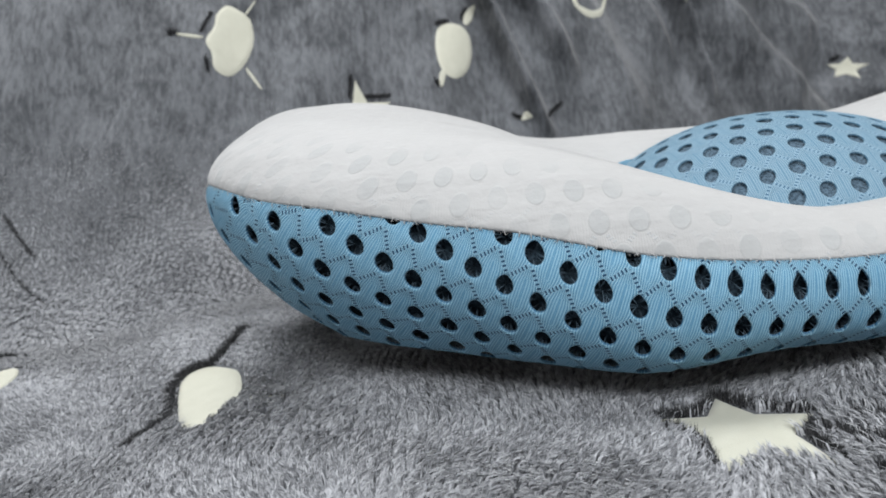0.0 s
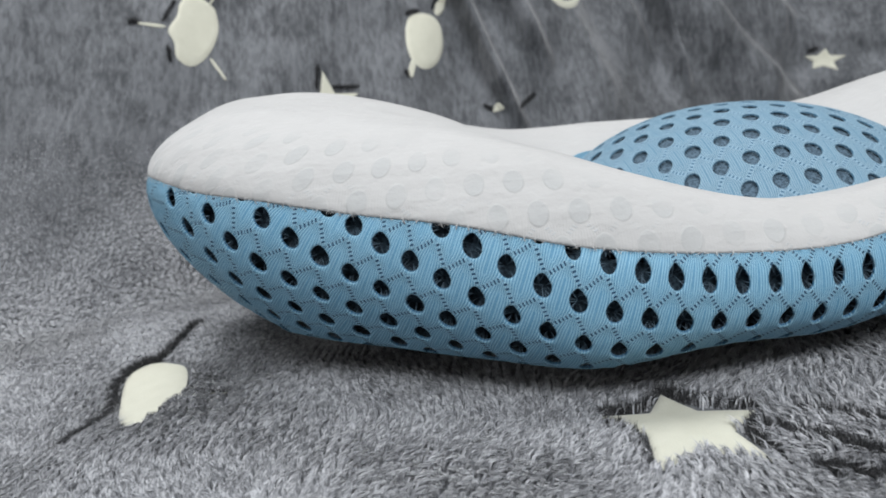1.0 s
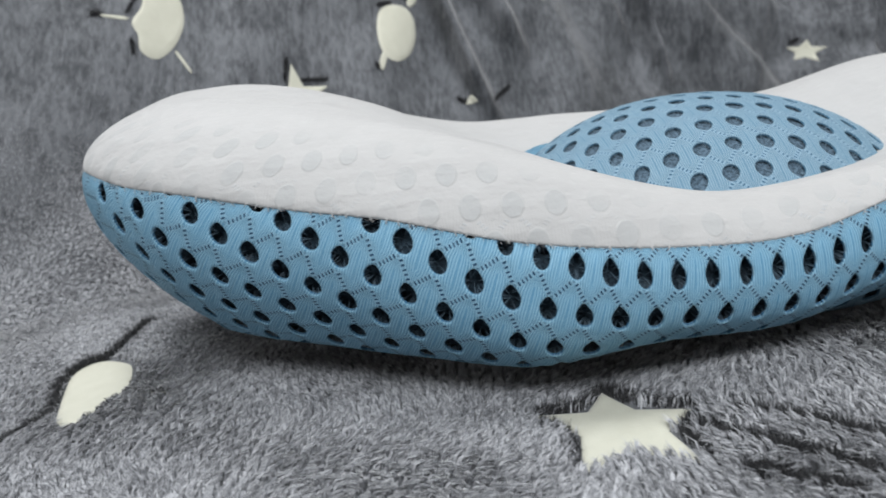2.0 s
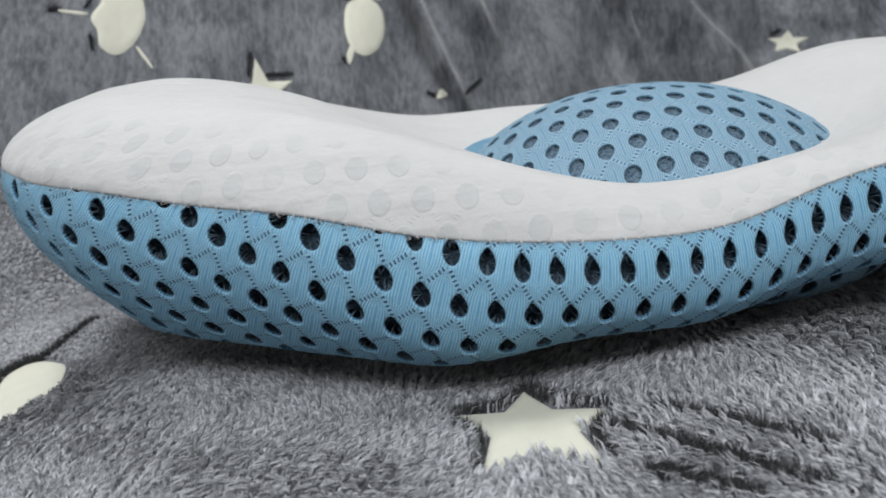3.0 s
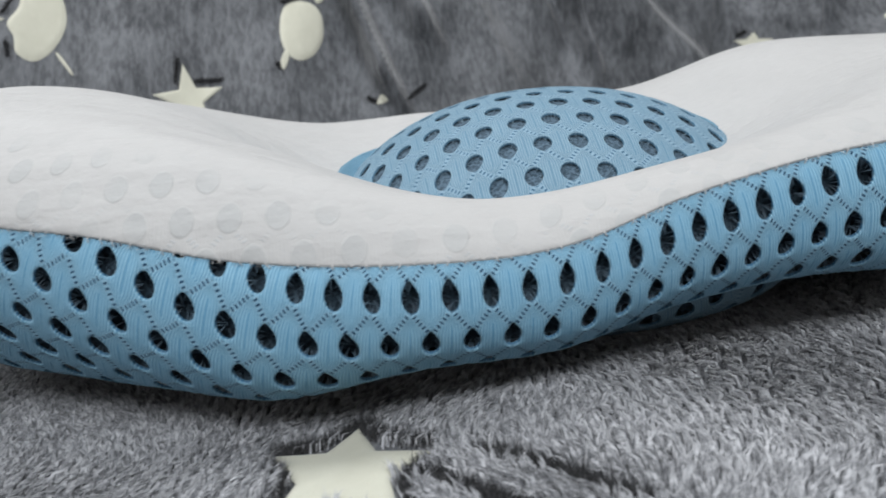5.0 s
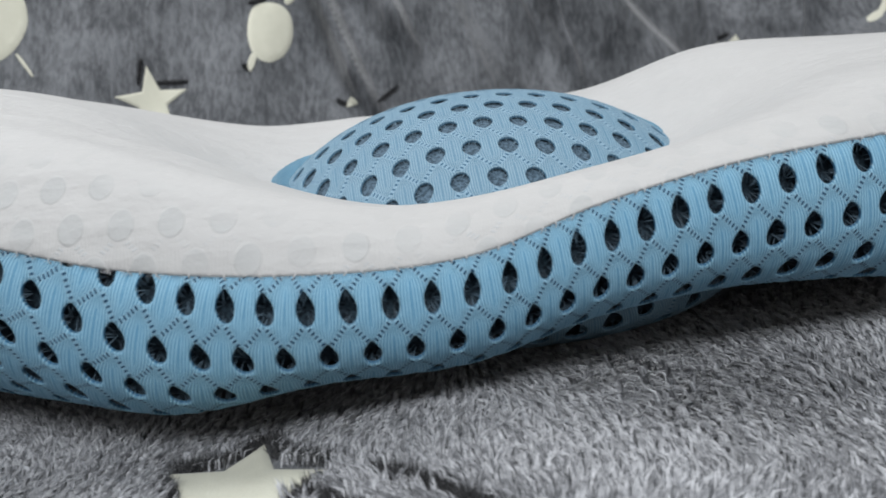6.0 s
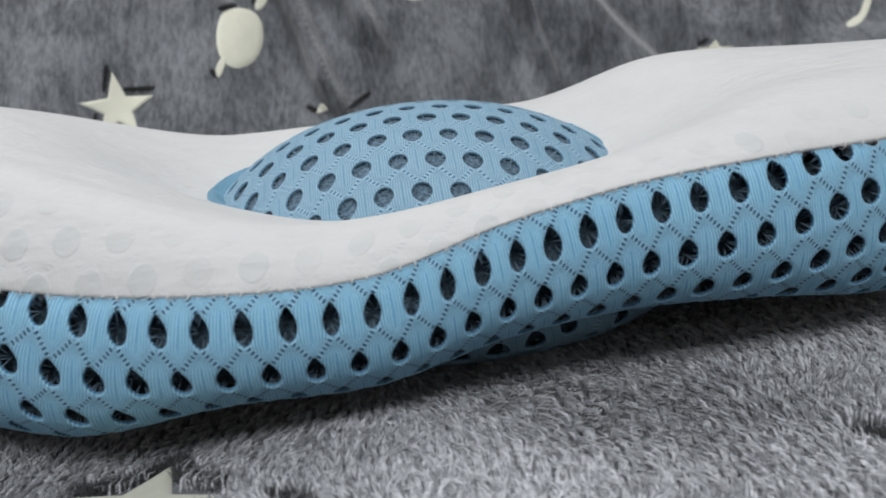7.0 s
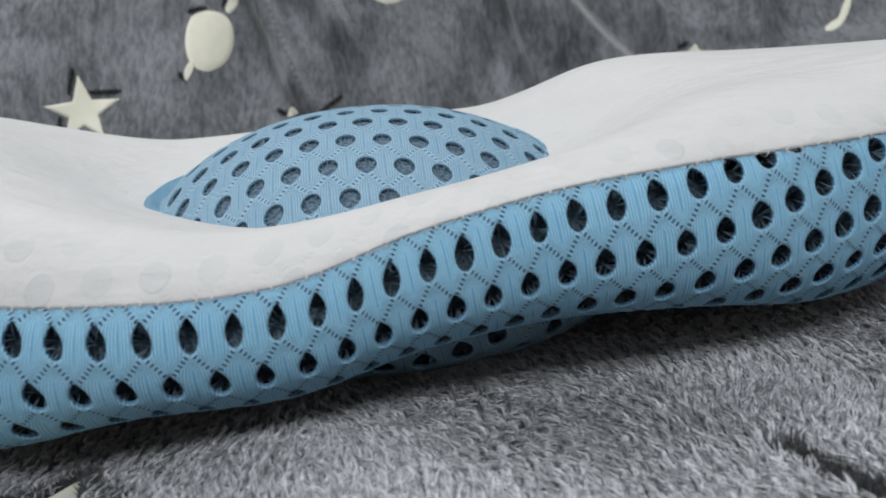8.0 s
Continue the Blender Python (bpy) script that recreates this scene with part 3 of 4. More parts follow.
mesh_object("top_panel", top_all.reshape(-1, 3), faces[:, ::-1], WHITE, pillow, "smooth white knit with faint pressed ovals", np.stack(uvs, 1)[:, ::-1].reshape(-1, 4))
rng = np.random.default_rng(21)
k = rng.integers(0, N_S, 5200)
start = top_all[k, N_H - 1] + rng.normal(0, 0.0006, (5200, 3))
end = start + outward[k] * rng.uniform(0.0006, 0.0020, 5200)[:, None] + np.stack([rng.normal(0, 0.0012, 5200), 0 * k, rng.uniform(-0.0011, 0.0008, 5200)], 1)
thin = np.column_stack([side[k], 0 * k]) * 0.00011
fuzz = np.stack([start - thin, start + thin, end], 1).reshape(-1, 3)
tagged(mesh_object("seam_fuzz", fuzz, np.arange(len(fuzz)).reshape(-1, 3), WHITE, pillow, "stray white threads along the seam", np.zeros((len(fuzz), 2)), smooth=False), kind="stuff")
# stitches over the seam
rng = np.random.default_rng(33)
ss = np.arange(0, EDGE_LENGTH, 0.0058)
ss = ss + rng.normal(0, 0.0006, len(ss))
dip = rng.uniform(0.0022, 0.0038, len(ss))
skew = rng.normal(0, 0.0006, len(ss))
i = np.round(ss / EDGE_LENGTH * N_S).astype(int) % N_S
along = np.column_stack([side[i], 0 * ss])
first = top_all[i, N_H - 1] + outward[i] * 0.0006 + np.array([0, 0, 0.0008])
last = band_at(ss + skew, dip, BAND) + band_at(ss, dip, BAND_N) * 0.0007
crest = (first + last) / 2 + outward[i] * 0.0007
wide = along * 0.00028
thread = np.stack([first - wide, first + wide, crest - wide, crest + wide, last - wide * 0.6, last + wide * 0.6], 1).reshape(-1, 3)
k = np.arange(len(ss))[:, None] * 6
thread_f = np.concatenate([k + [0, 2, 3, 1], k + [2, 4, 5, 3]])
tagged(mesh_object("seam_stitches", thread, thread_f, WHITE, pillow, "small white stitches over the seam", np.zeros((thread_f.size, 2))), kind="stuff")
bot_mid = np.column_stack([spine, np.interp(spine[:, 0], [0.0, 0.12, 0.4], [0.016, 0.02, 0.04])])
g = np.linspace(0, 1, 12)[None, :, None]
bottom = low[:, None] * (1 - g) + bot_mid[:, None] * g
mesh_object("bottom_panel", bottom.reshape(-1, 3), grid_faces(N_S, 12, True), WHITE, pillow)


# the round cushions, above and below
def cushion(name, label, cells, flat, spot, knit, lining, yarn, hole, thick, back, inside, flip=False):
    v, fc, uv, yv, yf = knit_mesh(cells, flat, spot, lambda c: hole, lambda c: 1.08 * hole, lambda c: 0 * c[:, 0], lambda c: 0 * c[:, 0], thick)
    if flip:
        fc, uv = fc[:, ::-1], uv.reshape(-1, 4, 6)[:, ::-1].reshape(-1, 6)
    ob = weld(mesh_object(name, v, fc, knit, pillow, label, uv))
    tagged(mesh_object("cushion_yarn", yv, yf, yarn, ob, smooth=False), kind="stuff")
    (i_lo, j_lo), (i_hi, j_hi) = cells.min(0) - 0.5, cells.max(0) + 0.5
    gi, gj = np.meshgrid(np.linspace(i_lo, i_hi, 110), np.linspace(j_lo, j_hi, 110), indexing="ij")
    pp = flat(np.stack([gi, gj], -1).reshape(-1, 2))
    quads = grid_faces(110, 110)
    points = spot(pp, np.full(len(pp), -back))
    quads = quads[inside(pp, points)[quads].all(1)]
    used, quads = np.unique(quads, return_inverse=True)
    mesh_object("cushion_lining", points[used], quads.reshape(-1, 4), lining, ob)
    return ob


DOME_MID, DOME_RADII, DOME_BASE, DOME_RISE, DOME_LEAN = (0.2178, 0.5046), (0.1388, 0.1243), 0.0146, 0.1071, -0.0214


def dome_height(x, y):
    u = np.hypot((x - DOME_MID[0]) / DOME_RADII[0], (y - DOME_MID[1]) / DOME_RADII[1])
    return DOME_BASE + DOME_RISE * np.clip(1 - u**2.127, 0, 1) ** 0.493 - 0.3 * np.clip(u - 1, 0, None) + DOME_LEAN * (x - DOME_MID[0])


def dome_flat(p):
    return np.stack([0.0170 * p[:, 0] - 0.0014 * p[:, 1], 0.0193 * p[:, 1]], 1)


def on_dome(p, lift):
    """Goes along the dome by so many metres of cloth, first back from its front rows and then sideways."""
    e, steps = 1e-4, 48
    x, y = np.full(len(p), 0.2163), np.full(len(p), 0.4375)
    for _ in range(steps):
        y = y + p[:, 1] / steps / np.hypot(1, (dome_height(x, y + e) - dome_height(x, y - e)) / (2 * e))
    for _ in range(steps):
        x = x + p[:, 0] / steps / np.hypot(1, (dome_height(x + e, y) - dome_height(x - e, y)) / (2 * e))
    sx = (dome_height(x + e, y) - dome_height(x - e, y)) / (2 * e)
    sy = (dome_height(x, y + e) - dome_height(x, y - e)) / (2 * e)
    n = np.stack([-sx, -sy, np.ones(len(x))], 1)
    n /= np.linalg.norm(n, axis=1, keepdims=True)
    return np.stack([x, y, dome_height(x, y)], 1) + n * lift[:, None]


LOW_MID, LOW_RADII = np.array([0.226, 0.482, 0.024]), np.array([0.121, 0.108, 0.030])
low_angle = np.linspace(0, 2.2, 200)
low_speed = np.hypot((LOW_RADII[0] + LOW_RADII[1]) / 2 * np.cos(low_angle), LOW_RADII[2] * np.sin(low_angle))
low_length = np.concatenate([[0], np.cumsum((low_speed[1:] + low_speed[:-1]) / 2 * np.diff(low_angle))])


def low_flat(p):
    return np.stack([0.0168 * p[:, 0] + LOW_SHIFT[0], 0.0190 * p[:, 1] + LOW_SHIFT[1]], 1)


def on_low(p, lift):
    phi = np.interp(np.hypot(p[:, 0] / LOW_RADII[0], p[:, 1] / LOW_RADII[1]) * (LOW_RADII[0] + LOW_RADII[1]) / 2, low_length, low_angle)
    ang = np.arctan2(p[:, 1] / LOW_RADII[1], p[:, 0] / LOW_RADII[0])
    q = np.stack([np.sin(phi) * np.cos(ang), np.sin(phi) * np.sin(ang), -np.cos(phi)], 1)
    n = q / LOW_RADII
    n /= np.linalg.norm(n, axis=1, keepdims=True)
    return LOW_MID + q * LOW_RADII + n * lift[:, None]


def in_dome(flat, at):
    return np.hypot((at[:, 0] - DOME_MID[0]) / DOME_RADII[0], (at[:, 1] - DOME_MID[1]) / DOME_RADII[1]) < 0.985


def in_low(flat, at):
    return np.hypot(flat[:, 0] / LOW_RADII[0], flat[:, 1] / LOW_RADII[1]) < 1.25


LOW_SHIFT = (0.002, 0.009)
cells = lattice(-9, 9, -4, 9)
cells = cells[in_dome(None, on_dome(dome_flat(cells), np.zeros(len(cells))))]
cushion("round_cushion", "domed pale blue mesh cushion on top", cells, dome_flat, on_dome, TONED_BLUE, LIT_LINING, LIT_YARN, 0.0047, 0.9, 0.0020, in_dome)
cells = lattice(-11, 11, -10, 10)
cells = cells[in_low(low_flat(cells), None)]
cushion("lower_cushion", "pale blue mesh cushion under the pillow", cells, low_flat, on_low, TONED_BLUE, LINING, YARN, 0.0049, 1.0, 0.0040, in_low, True)

# the blue edge of the opening that the dome sits in
ang = np.linspace(0, 2 * np.pi, 120, endpoint=False)
ratio = np.linspace(0.5, 0.99, 120)
ring_x = DOME_MID[0] + DOME_RADII[0] * np.outer(np.cos(ang), ratio)
ring_y = DOME_MID[1] + DOME_RADII[1] * np.outer(np.sin(ang), ratio)
gap = dome_height(ring_x, ring_y) - plate(TOP, np.stack([ring_x, ring_y], -1).reshape(-1, 2)).reshape(ring_x.shape)
meet = ratio[np.argmax(gap < 0, axis=1)]
steps = np.linspace(-0.008, 0.010, 8)
wide = np.interp(np.cos(ang), [-1, -0.95, -0.86, -0.76, 0.9, 0.97, 1], [0.95, 0.80, 0.35, 0, 0, 0.5, 0.5])
ring_r = meet[:, None] + (steps[None] * wide[:, None] - 0.006 * (1 - wide[:, None])) / 0.13
ring_xy = np.stack([DOME_MID[0] + DOME_RADII[0] * np.cos(ang)[:, None] * ring_r, DOME_MID[1] + DOME_RADII[1] * np.sin(ang)[:, None] * ring_r], -1)
ring_z = plate(TOP, ring_xy.reshape(-1, 2)).reshape(120, 8) + np.interp(steps, [-0.008, -0.001, 0.005, 0.010], [0.0008, 0.0032, 0.0036, -0.0012])[None] * wide[:, None] - 0.004 * (1 - wide[:, None]) ** 4
ring_uv = np.stack([np.repeat(np.arange(120) * 0.3, 8), np.tile(np.linspace(0.3, 0.6, 8), 120), np.full(960, 9.0), np.full(960, 9.0), np.zeros(960), np.zeros(960)], 1)
ring_f = grid_faces(120, 8, True)
mesh_object("opening_edge", np.concatenate([ring_xy, ring_z[..., None]], 2).reshape(-1, 3), ring_f[:, ::-1], BLUE, pillow, "light blue knitted edge of the opening", ring_uv[ring_f[:, ::-1].reshape(-1)])

# ---- blanket: printed shapes, grooves and pile ----
def star_outline(tips, inner):
    """Five tips (and the inner corners between them), rounded a little."""
    p = np.asarray(tips, float)
    c = p.mean(0)
    q = np.roll(p, -1, 0)
    inside = c + ((p + q) / 2 - c) * inner
    pts = np.stack([p, inside], 1).reshape(-1, 2)
    t = np.linspace(0, 1, 8, endpoint=False)[None, :, None]
    return (pts[:, None] * (1 - t) + np.roll(pts, -1, 0)[:, None] * t).reshape(-1, 2)


def soft_outline(points, n=72):
    q, _ = spline(np.column_stack([np.asarray(points, float), np.zeros(len(points))]), n)
    return q[:, :2]


def motif(name, outline, label, lift):
    c = outline.mean(0)
    scale = np.linspace(0, 1, 9)
    pts = c + (outline - c)[None] * scale[:, None, None]
    up = np.full(9, lift)
    up[-1] -= 0.0012
    x, w = pts[..., 0], pts[..., 1]
    v = sheet(x, w) + sheet_normal(x, w) * up[:, None, None]
    m = len(outline)
    f = grid_faces(m, 9, True)
    return mesh_object(name, v.transpose(1, 0, 2).reshape(-1, 3), f, CREAM, blanket, label)


def stroke(name, line, half, lift=0.0012, material=None, label="groove in the pile, its print and shade in black"):
    p = np.asarray(line, float)
    t = np.linspace(0, len(p) - 1, 14 * (len(p) - 1) + 1)
    q = np.stack([np.interp(t, np.arange(len(p)), p[:, k]) for k in (0, 1)], 1)
    for _ in range(30):
        q[1:-1] = (q[:-2] + 2 * q[1:-1] + q[2:]) / 4
    d = np.gradient(q, axis=0)
    d /= np.linalg.norm(d, axis=1, keepdims=True)
    side = np.stack([-d[:, 1], d[:, 0]], 1)
    u = np.linspace(-1, 1, len(q))
    wide = half * np.sqrt(1 - np.abs(u) ** 5 * 0.98) * (1 + 0.10 * np.sin(np.arange(len(q)) * 0.37))
    if material is None:
        wide = wide * (0.62 if q[:, 1].min() > 0.04 else 1.0)
    rows = np.stack([q + side * (wide * k)[:, None] for k in (-1, 0, 1)], 1)
    x, w = rows[..., 0], rows[..., 1]
    up = np.array([-0.0005, lift, -0.0005])
    v = sheet(x, w) + sheet_normal(x, w) * up[None, :, None]
    mesh_object(name, v.reshape(-1, 3), grid_faces(len(q), 3)[:, ::-1], material or PRINT_SHADE, blanket, label)
    return q, half * (0.62 if q[:, 1].min() > 0.04 else 1.0)


PRINTS = [
    ("star_motif", star_outline([(0.116, -0.464), (0.147, -0.516), (0.137, -0.552), (0.093, -0.524), (0.083, -0.458)], 0.62), "large cream star", 0.0016),
    ("half_sun_motif", soft_outline([(-0.163, -0.250), (-0.175, -0.208), (-0.178, -0.186), (-0.168, -0.180), (-0.151, -0.194), (-0.141, -0.210), (-0.133, -0.244), (-0.138, -0.262), (-0.146, -0.278), (-0.155, -0.268)]), "cream half sun", 0.0016),
    ("sun_motif", soft_outline([(-0.214, 0.271), (-0.224, 0.260), (-0.226, 0.247), (-0.233, 0.237), (-0.228, 0.228), (-0.226, 0.218), (-0.215, 0.212), (-0.203, 0.217), (-0.194, 0.228), (-0.191, 0.240), (-0.197, 0.257)]), "cream sun with thin rays", 0.0014),
    ("planet_motif", soft_outline([(0.002, 0.235), (0.000, 0.221), (0.004, 0.208), (0.012, 0.201), (0.022, 0.199), (0.034, 0.204), (0.042, 0.216), (0.042, 0.231), (0.034, 0.240), (0.020, 0.243), (0.008, 0.241)]), "cream oval planet", 0.0014),
    ("leaf_motif", soft_outline([(0.036, 0.244), (0.043, 0.257), (0.052, 0.262), (0.049, 0.248), (0.041, 0.241)]), "small cream drop", 0.0014),
    ("stalk_motif", soft_outline([(0.004, 0.206), (0.000, 0.197), (0.004, 0.193), (0.009, 0.204)]), "small cream stalk", 0.0014),
    ("star_motif", star_outline([(-0.091, 0.203), (-0.055, 0.184), (-0.066, 0.157), (-0.101, 0.157), (-0.117, 0.183)], 0.50), "cream star", 0.0014),
    ("star_motif", star_outline([(0.630, 0.191), (0.648, 0.181), (0.634, 0.166), (0.612, 0.170), (0.607, 0.185)], 0.62), "small cream star", 0.0014),
    ("drop_motif", soft_outline([(0.338, 0.275), (0.348, 0.275), (0.343, 0.252)]), "small cream tip", 0.0014),
    ("speck_motif", soft_outline([(0.094, 0.158), (0.107, 0.160), (0.100, 0.166)]), "small cream speck", 0.0014),
    ("moon_motif", soft_outline([(-0.318, -0.076), (-0.302, -0.106), (-0.300, -0.088), (-0.308, -0.070)]), "cream edge of a moon", 0.0016),
]
OUTLINES = []
for name, outline, label, lift in PRINTS:
    motif(name, outline, label, lift)
    OUTLINES.append(outline)
STROKES = [
    stroke("groove", [(-0.157, -0.122), (-0.159, -0.160), (-0.164, -0.180), (-0.176, -0.176), (-0.184, -0.186), (-0.179, -0.212), (-0.170, -0.246)], 0.0037),
    stroke("groove", [(-0.174, -0.242), (-0.187, -0.266)], 0.0042),
    stroke("groove", [(-0.119, -0.268), (-0.097, -0.290)], 0.0016),
    stroke("groove", [(-0.342, -0.020), (-0.332, -0.021)], 0.0034),
    stroke("groove", [(-0.385, 0.130), (-0.366, 0.108), (-0.352, 0.094)], 0.0018),
    stroke("groove", [(-0.384, 0.107), (-0.358, 0.075), (-0.336, 0.051)], 0.0018),
    stroke("groove", [(0.162, -0.531), (0.179, -0.553), (0.191, -0.571), (0.201, -0.586), (0.213, -0.601)], 0.0030),
    stroke("groove", [(0.143, -0.529), (0.159, -0.554), (0.173, -0.574), (0.184, -0.593), (0.201, -0.618)], 0.0031),
    stroke("groove", [(0.150, -0.566), (0.165, -0.584), (0.180, -0.606)], 0.0031),
    stroke("groove", [(0.363, -0.622), (0.368, -0.638), (0.371, -0.654), (0.377, -0.672)], 0.0050),
    stroke("groove", [(0.085, -0.455), (0.1045, -0.4710), (0.115, -0.460)], 0.0030),
    stroke("groove", [(0.119, -0.464), (0.1290, -0.489), (0.148, -0.511)], 0.0027),
    stroke("groove", [(0.085, -0.466), (0.095, -0.490), (0.091, -0.518)], 0.0026),
    stroke("groove", [(0.146, -0.521), (0.136, -0.525), (0.1405, -0.548)], 0.0026),
    stroke("groove", [(-0.229, 0.262), (-0.233, 0.250), (-0.238, 0.243)], 0.0027),
    stroke("groove", [(-0.233, 0.226), (-0.231, 0.216)], 0.0027),
    stroke("groove", [(-0.266, 0.243), (-0.258, 0.243)], 0.0040),
    stroke("groove", [(-0.098, 0.190), (-0.096, 0.200), (-0.095, 0.207)], 0.0035),
    stroke("groove", [(-0.083, 0.190), (-0.055, 0.189)], 0.0030),
    stroke("groove", [(-0.104, 0.162), (-0.105, 0.174)], 0.0032),
    stroke("groove", [(0.002, 0.243), (0.018, 0.245)], 0.0032),
    stroke("groove", [(0.033, 0.246), (0.041, 0.260)], 0.0030),
    stroke("groove", [(-0.004, 0.199), (0.000, 0.194)], 0.0032),
    stroke("groove", [(0.084, 0.164), (0.095, 0.160)], 0.0040),
    stroke("groove", [(0.128, 0.160), (0.150, 0.171)], 0.0035),
    stroke("groove", [(0.611, 0.189), (0.622, 0.193)], 0.0040),
]
for line in ([(-0.235, 0.239), (-0.258, 0.242)], [(-0.199, 0.256), (-0.187, 0.277)], [(-0.199, 0.217), (-0.184, 0.201)]):
    stroke("sun_ray", line, 0.0014, 0.0016, CREAM, "thin cream ray")
stroke("crescent_motif", [(0.184, 0.276), (0.187, 0.254), (0.209, 0.244), (0.231, 0.251), (0.240, 0.276)], 0.0045, 0.0016, CREAM, "cream crescent")
stroke("crescent_motif", [(0.780, 0.188), (0.804, 0.195), (0.822, 0.216), (0.826, 0.240)], 0.0045, 0.0016, CREAM, "cream crescent")
stroke("sun_ray", [(-0.131, -0.258), (-0.101, -0.286)], 0.0009, 0.0022, CREAM, "thin cream ray")


def inside(p, outline):
    """Which points lie in a closed outline."""
    hit = np.zeros(len(p), bool)
    lo, hi = outline.min(0), outline.max(0)
    near = np.where(((p > lo) & (p < hi)).all(1))[0]
    q = p[near]
    odd = np.zeros(len(near), bool)
    for (xa, ya), (xb, yb) in zip(outline, np.roll(outline, -1, 0)):
        if ya != yb:
            odd ^= ((ya > q[:, 1]) != (yb > q[:, 1])) & (q[:, 0] < (xb - xa) * (q[:, 1] - ya) / (yb - ya) + xa)
    hit[near] = odd
    return hit


def on_stroke(p, line, half):
    hit = np.zeros(len(p), bool)
    near = np.where(((p > line.min(0) - half) & (p < line.max(0) + half)).all(1))[0]
    if len(near):
        d = np.linalg.norm(p[near][:, None] - line[None, ::2], axis=2).min(1)
        hit[near] = d < half * (0.7 + 0.6 * np.modf(np.abs(np.sin(p[near, 0] * 91173.1 + p[near, 1] * 47231.7) * 7919.3))[0])
    return hit


FOOTPRINT = low[::6, :2] + (np.array([0.21, 0.48]) - low[::6, :2]) * 0.72


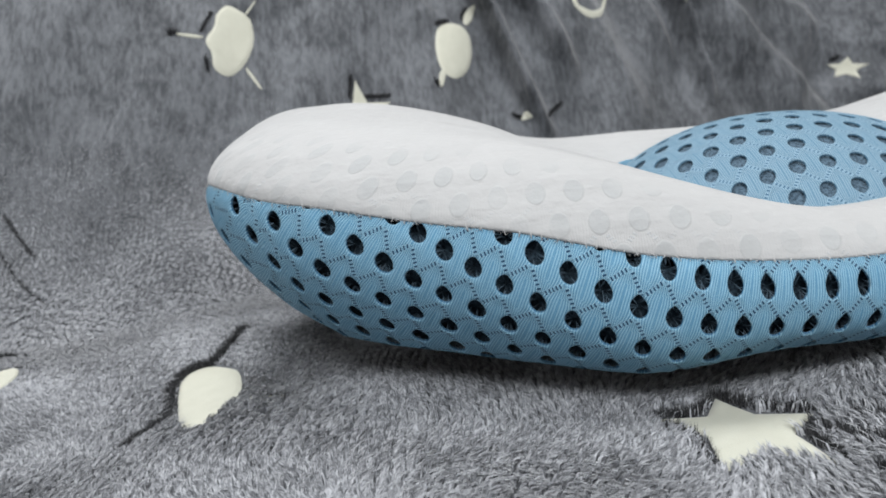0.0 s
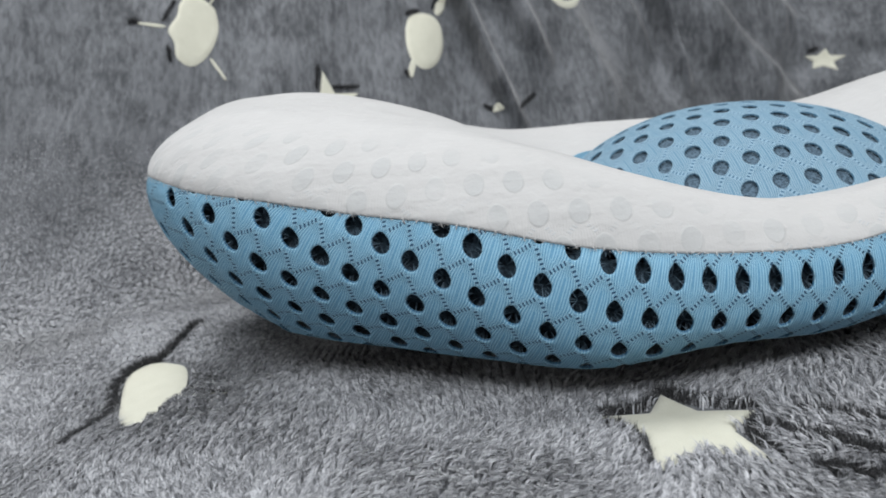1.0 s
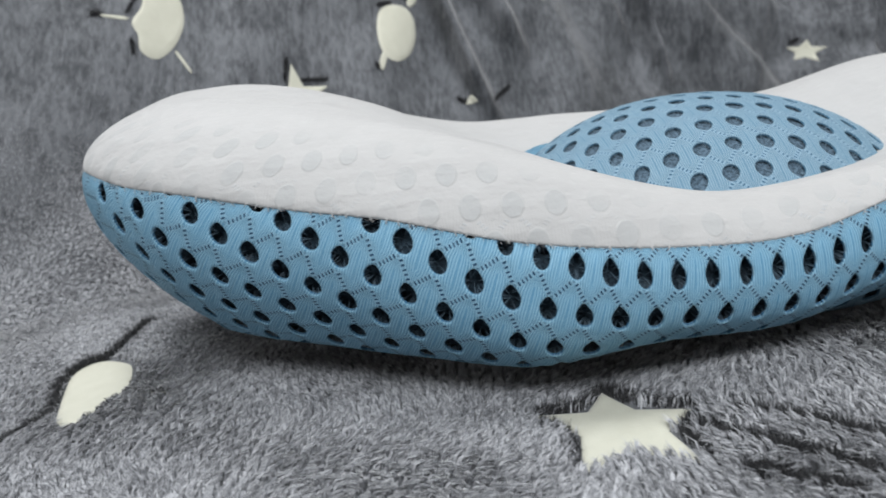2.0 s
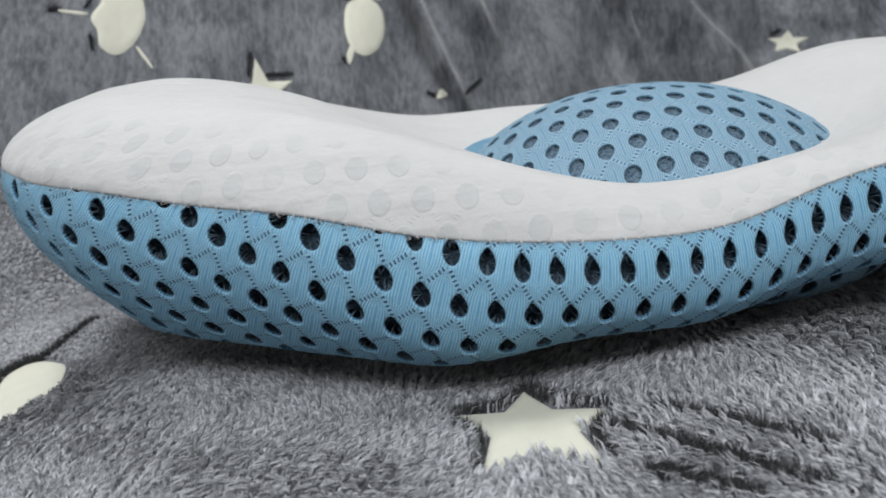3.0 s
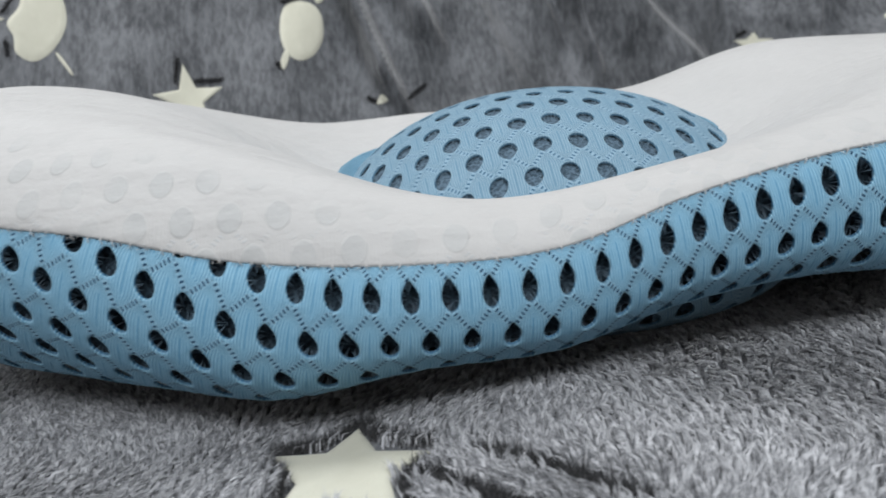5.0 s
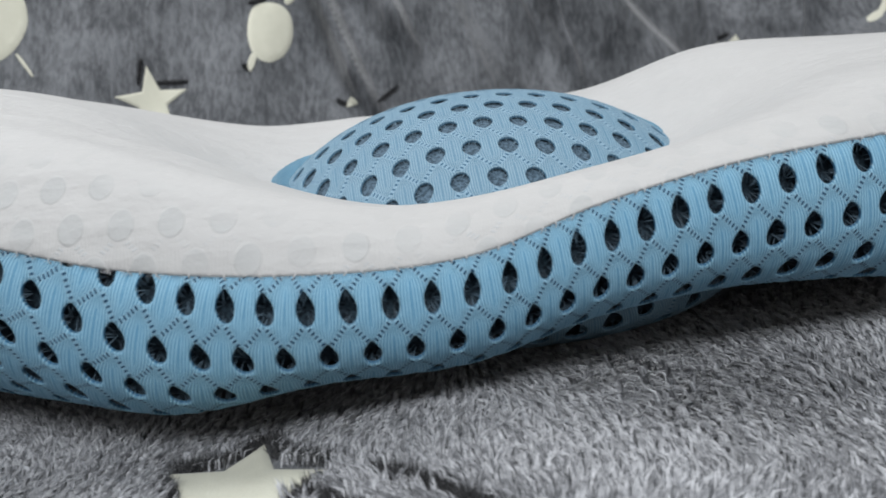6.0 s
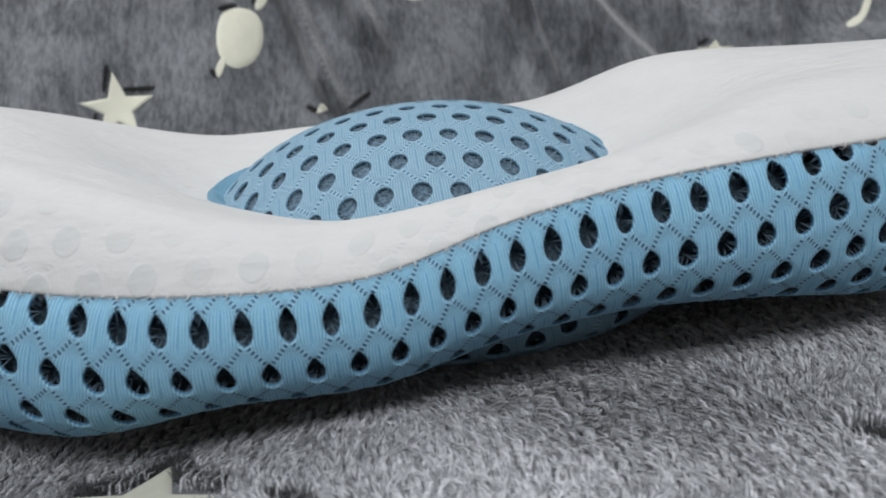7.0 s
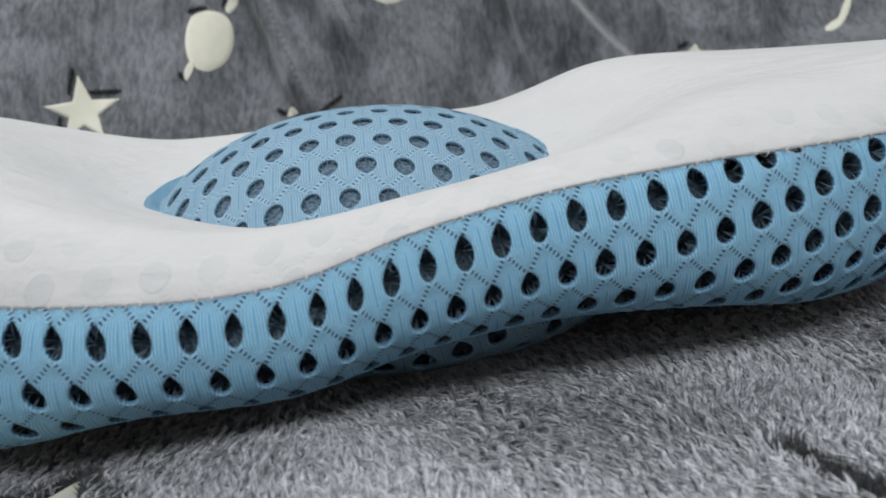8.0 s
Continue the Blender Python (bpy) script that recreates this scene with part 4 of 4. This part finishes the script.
def pile(name, count, x0, x1, y0, y1, length, width, lean, seed, clump=0.95, tuft=0.0054, top=0.36):
    """Strands of plush over a stretch of the sheet, in small tufts that lean with a slowly turning nap."""
    rng = np.random.default_rng(seed)
    x = rng.uniform(x0, x1, count)
    y = rng.uniform(y0, y1, count)
    foot = back_line(x) - 0.17
    w = y - foot
    w = np.where(w > 0, w / 0.8, w)
    use = ~inside(np.stack([x, y], 1), FOOTPRINT) & (w < top)
    use &= rng.uniform(0, 1, count) < np.interp(x, [0.05, 0.22], [1.0, 0.62])  # and thinner there, with the shade-toned base showing between the locks
    p = np.stack([x, w], 1)
    for outline in OUTLINES:
        use &= ~inside(p, outline.mean(0) + (outline - outline.mean(0)) * 1.06)
        use &= ~on_stroke(p, np.repeat(np.concatenate([outline, outline[:1]]), 2, 0), 0.0024)
    for line, half in STROKES:
        use &= ~on_stroke(p, line, half)
    x, w = x[use], w[use]
    n = len(x)
    best = np.full(n, 9.0)
    h1, h2, pull = np.zeros(n), np.zeros(n), np.zeros((n, 2))
    for da in (-1, 0, 1):
        for db in (-1, 0, 1):
            gx, gw = np.floor(x / tuft) + da, np.floor(w / tuft) + db
            a = np.modf(np.abs(np.sin(gx * 12.9898 + gw * 78.233) * 43758.5453))[0]
            b = np.modf(np.abs(np.sin(gx * 39.3468 + gw * 11.135) * 24634.6345))[0]
            to = np.stack([(gx + a) * tuft - x, (gw + b) * tuft - w], 1)
            d = np.hypot(to[:, 0], to[:, 1])
            near = d < best
            best[near], h1[near], h2[near], pull[near] = d[near], a[near], b[near], to[near]
    nap = 1.9 + 1.1 * np.sin(7 * x + 3 * w) + 0.9 * np.sin(19 * w - 11 * x + 2) + 0.8 * np.sin(45 * x + 31 * w) + (h1 - 0.5) * 1.4 + rng.normal(0, 0.2, n)
    tilt = np.clip(lean + 0.25 * (h2 - 0.5) + rng.normal(0, 0.10, n), 0.1, 1.45)
    root = sheet(x, w)
    up = sheet_normal(x, w)
    ex = np.cross(np.array([0.0, 1.0, 0.0]), up)
    ex /= np.linalg.norm(ex, axis=1, keepdims=True)
    ey = np.cross(up, ex)
    way = ex * np.cos(nap)[:, None] + ey * np.sin(nap)[:, None]
    fade = 1 - 0.85 * np.clip((w - 0.06) / 0.14, 0, 1)
    lush = np.interp(x, [0.0, 0.28], [1.0, 1.30])  # the nap is longer and coarser towards one side
    long = length * lush * fade * rng.uniform(0.7, 1.2, n)
    tip = root + (up * np.cos(tilt)[:, None] + way * np.sin(tilt)[:, None]) * long[:, None] + (ex * pull[:, :1] + ey * pull[:, 1:]) * clump
    mid = root + (up * np.cos(tilt * 0.45)[:, None] + way * np.sin(tilt * 0.45)[:, None]) * long[:, None] * 0.55 + (ex * pull[:, :1] + ey * pull[:, 1:]) * 0.3
    spin = rng.uniform(0, np.pi, n)
    across = (ex * np.cos(spin)[:, None] + ey * np.sin(spin)[:, None]) * (width * lush * fade * rng.uniform(0.7, 1.3, n))[:, None]
    root = root - up * 0.001
    v = np.stack([root - across, root + across, mid + across * 0.8, mid - across * 0.8, tip], 1).reshape(-1, 3)
    k = np.arange(n)[:, None] * 5
    f = np.concatenate([k + [0, 1, 2], k + [0, 2, 3], k + [3, 2, 4]])
    return tagged(mesh_object(name, v, f, FUR, blanket, "dense grey plush strands", smooth=True), kind="stuff")


pile("plush_nap", 460000, -0.40, 0.52, 0.20, 0.46, 0.0062, 0.00036, 0.92, 11, 1.1, 0.0052)
pile("plush_nap", 420000, -0.50, 0.02, 0.40, 0.80, 0.0038, 0.00044, 1.24, 12, 0.3, 0.0040, 0.20)
pile("plush_nap", 70000, 0.36, 0.75, 0.36, 0.60, 0.0056, 0.00040, 0.80, 13)


def groove_pile(name, count, seed):
    """Short black strands along the grooves, with ragged edges; they paint the shade in the gaps."""
    rng = np.random.default_rng(seed)
    x, w, size = [], [], []
    for line, half in STROKES:
        run = np.linalg.norm(np.diff(line, axis=0), axis=1).sum()
        n = int(count * run * half / 0.0003)
        t = rng.uniform(0, len(line) - 1, n)
        q = np.stack([np.interp(t, np.arange(len(line)), line[:, k]) for k in (0, 1)], 1) + rng.normal(0, half * 0.55, (n, 2))
        x.append(q[:, 0]); w.append(q[:, 1]); size.append(np.full(n, 0.0030 if line[:, 1].min() < 0.04 else 0.0022))
    x, w, size = np.concatenate(x), np.concatenate(w), np.concatenate(size)
    keep = np.ones(len(x), bool)
    for outline in OUTLINES:
        keep &= ~inside(np.stack([x, w], 1), outline)
    x, w, size = x[keep], w[keep], size[keep]
    n = len(x)
    root, up = sheet(x, w), sheet_normal(x, w)
    way = rng.normal(0, 0.55, (n, 3))
    tip = root + (up + way) * (size * rng.uniform(0.6, 1.2, n))[:, None]
    across = np.cross(up, way)
    across *= 0.00030 / np.linalg.norm(across, axis=1, keepdims=True)
    v = np.stack([root - across, root + across, tip], 1).reshape(-1, 3)
    return tagged(mesh_object(name, v, np.arange(3 * n).reshape(-1, 3), GROOVE_SHADE_FUR, blanket, "black pile for the shade in the grooves", smooth=False), kind="stuff")


groove_pile("groove_nap", 3600, 31)
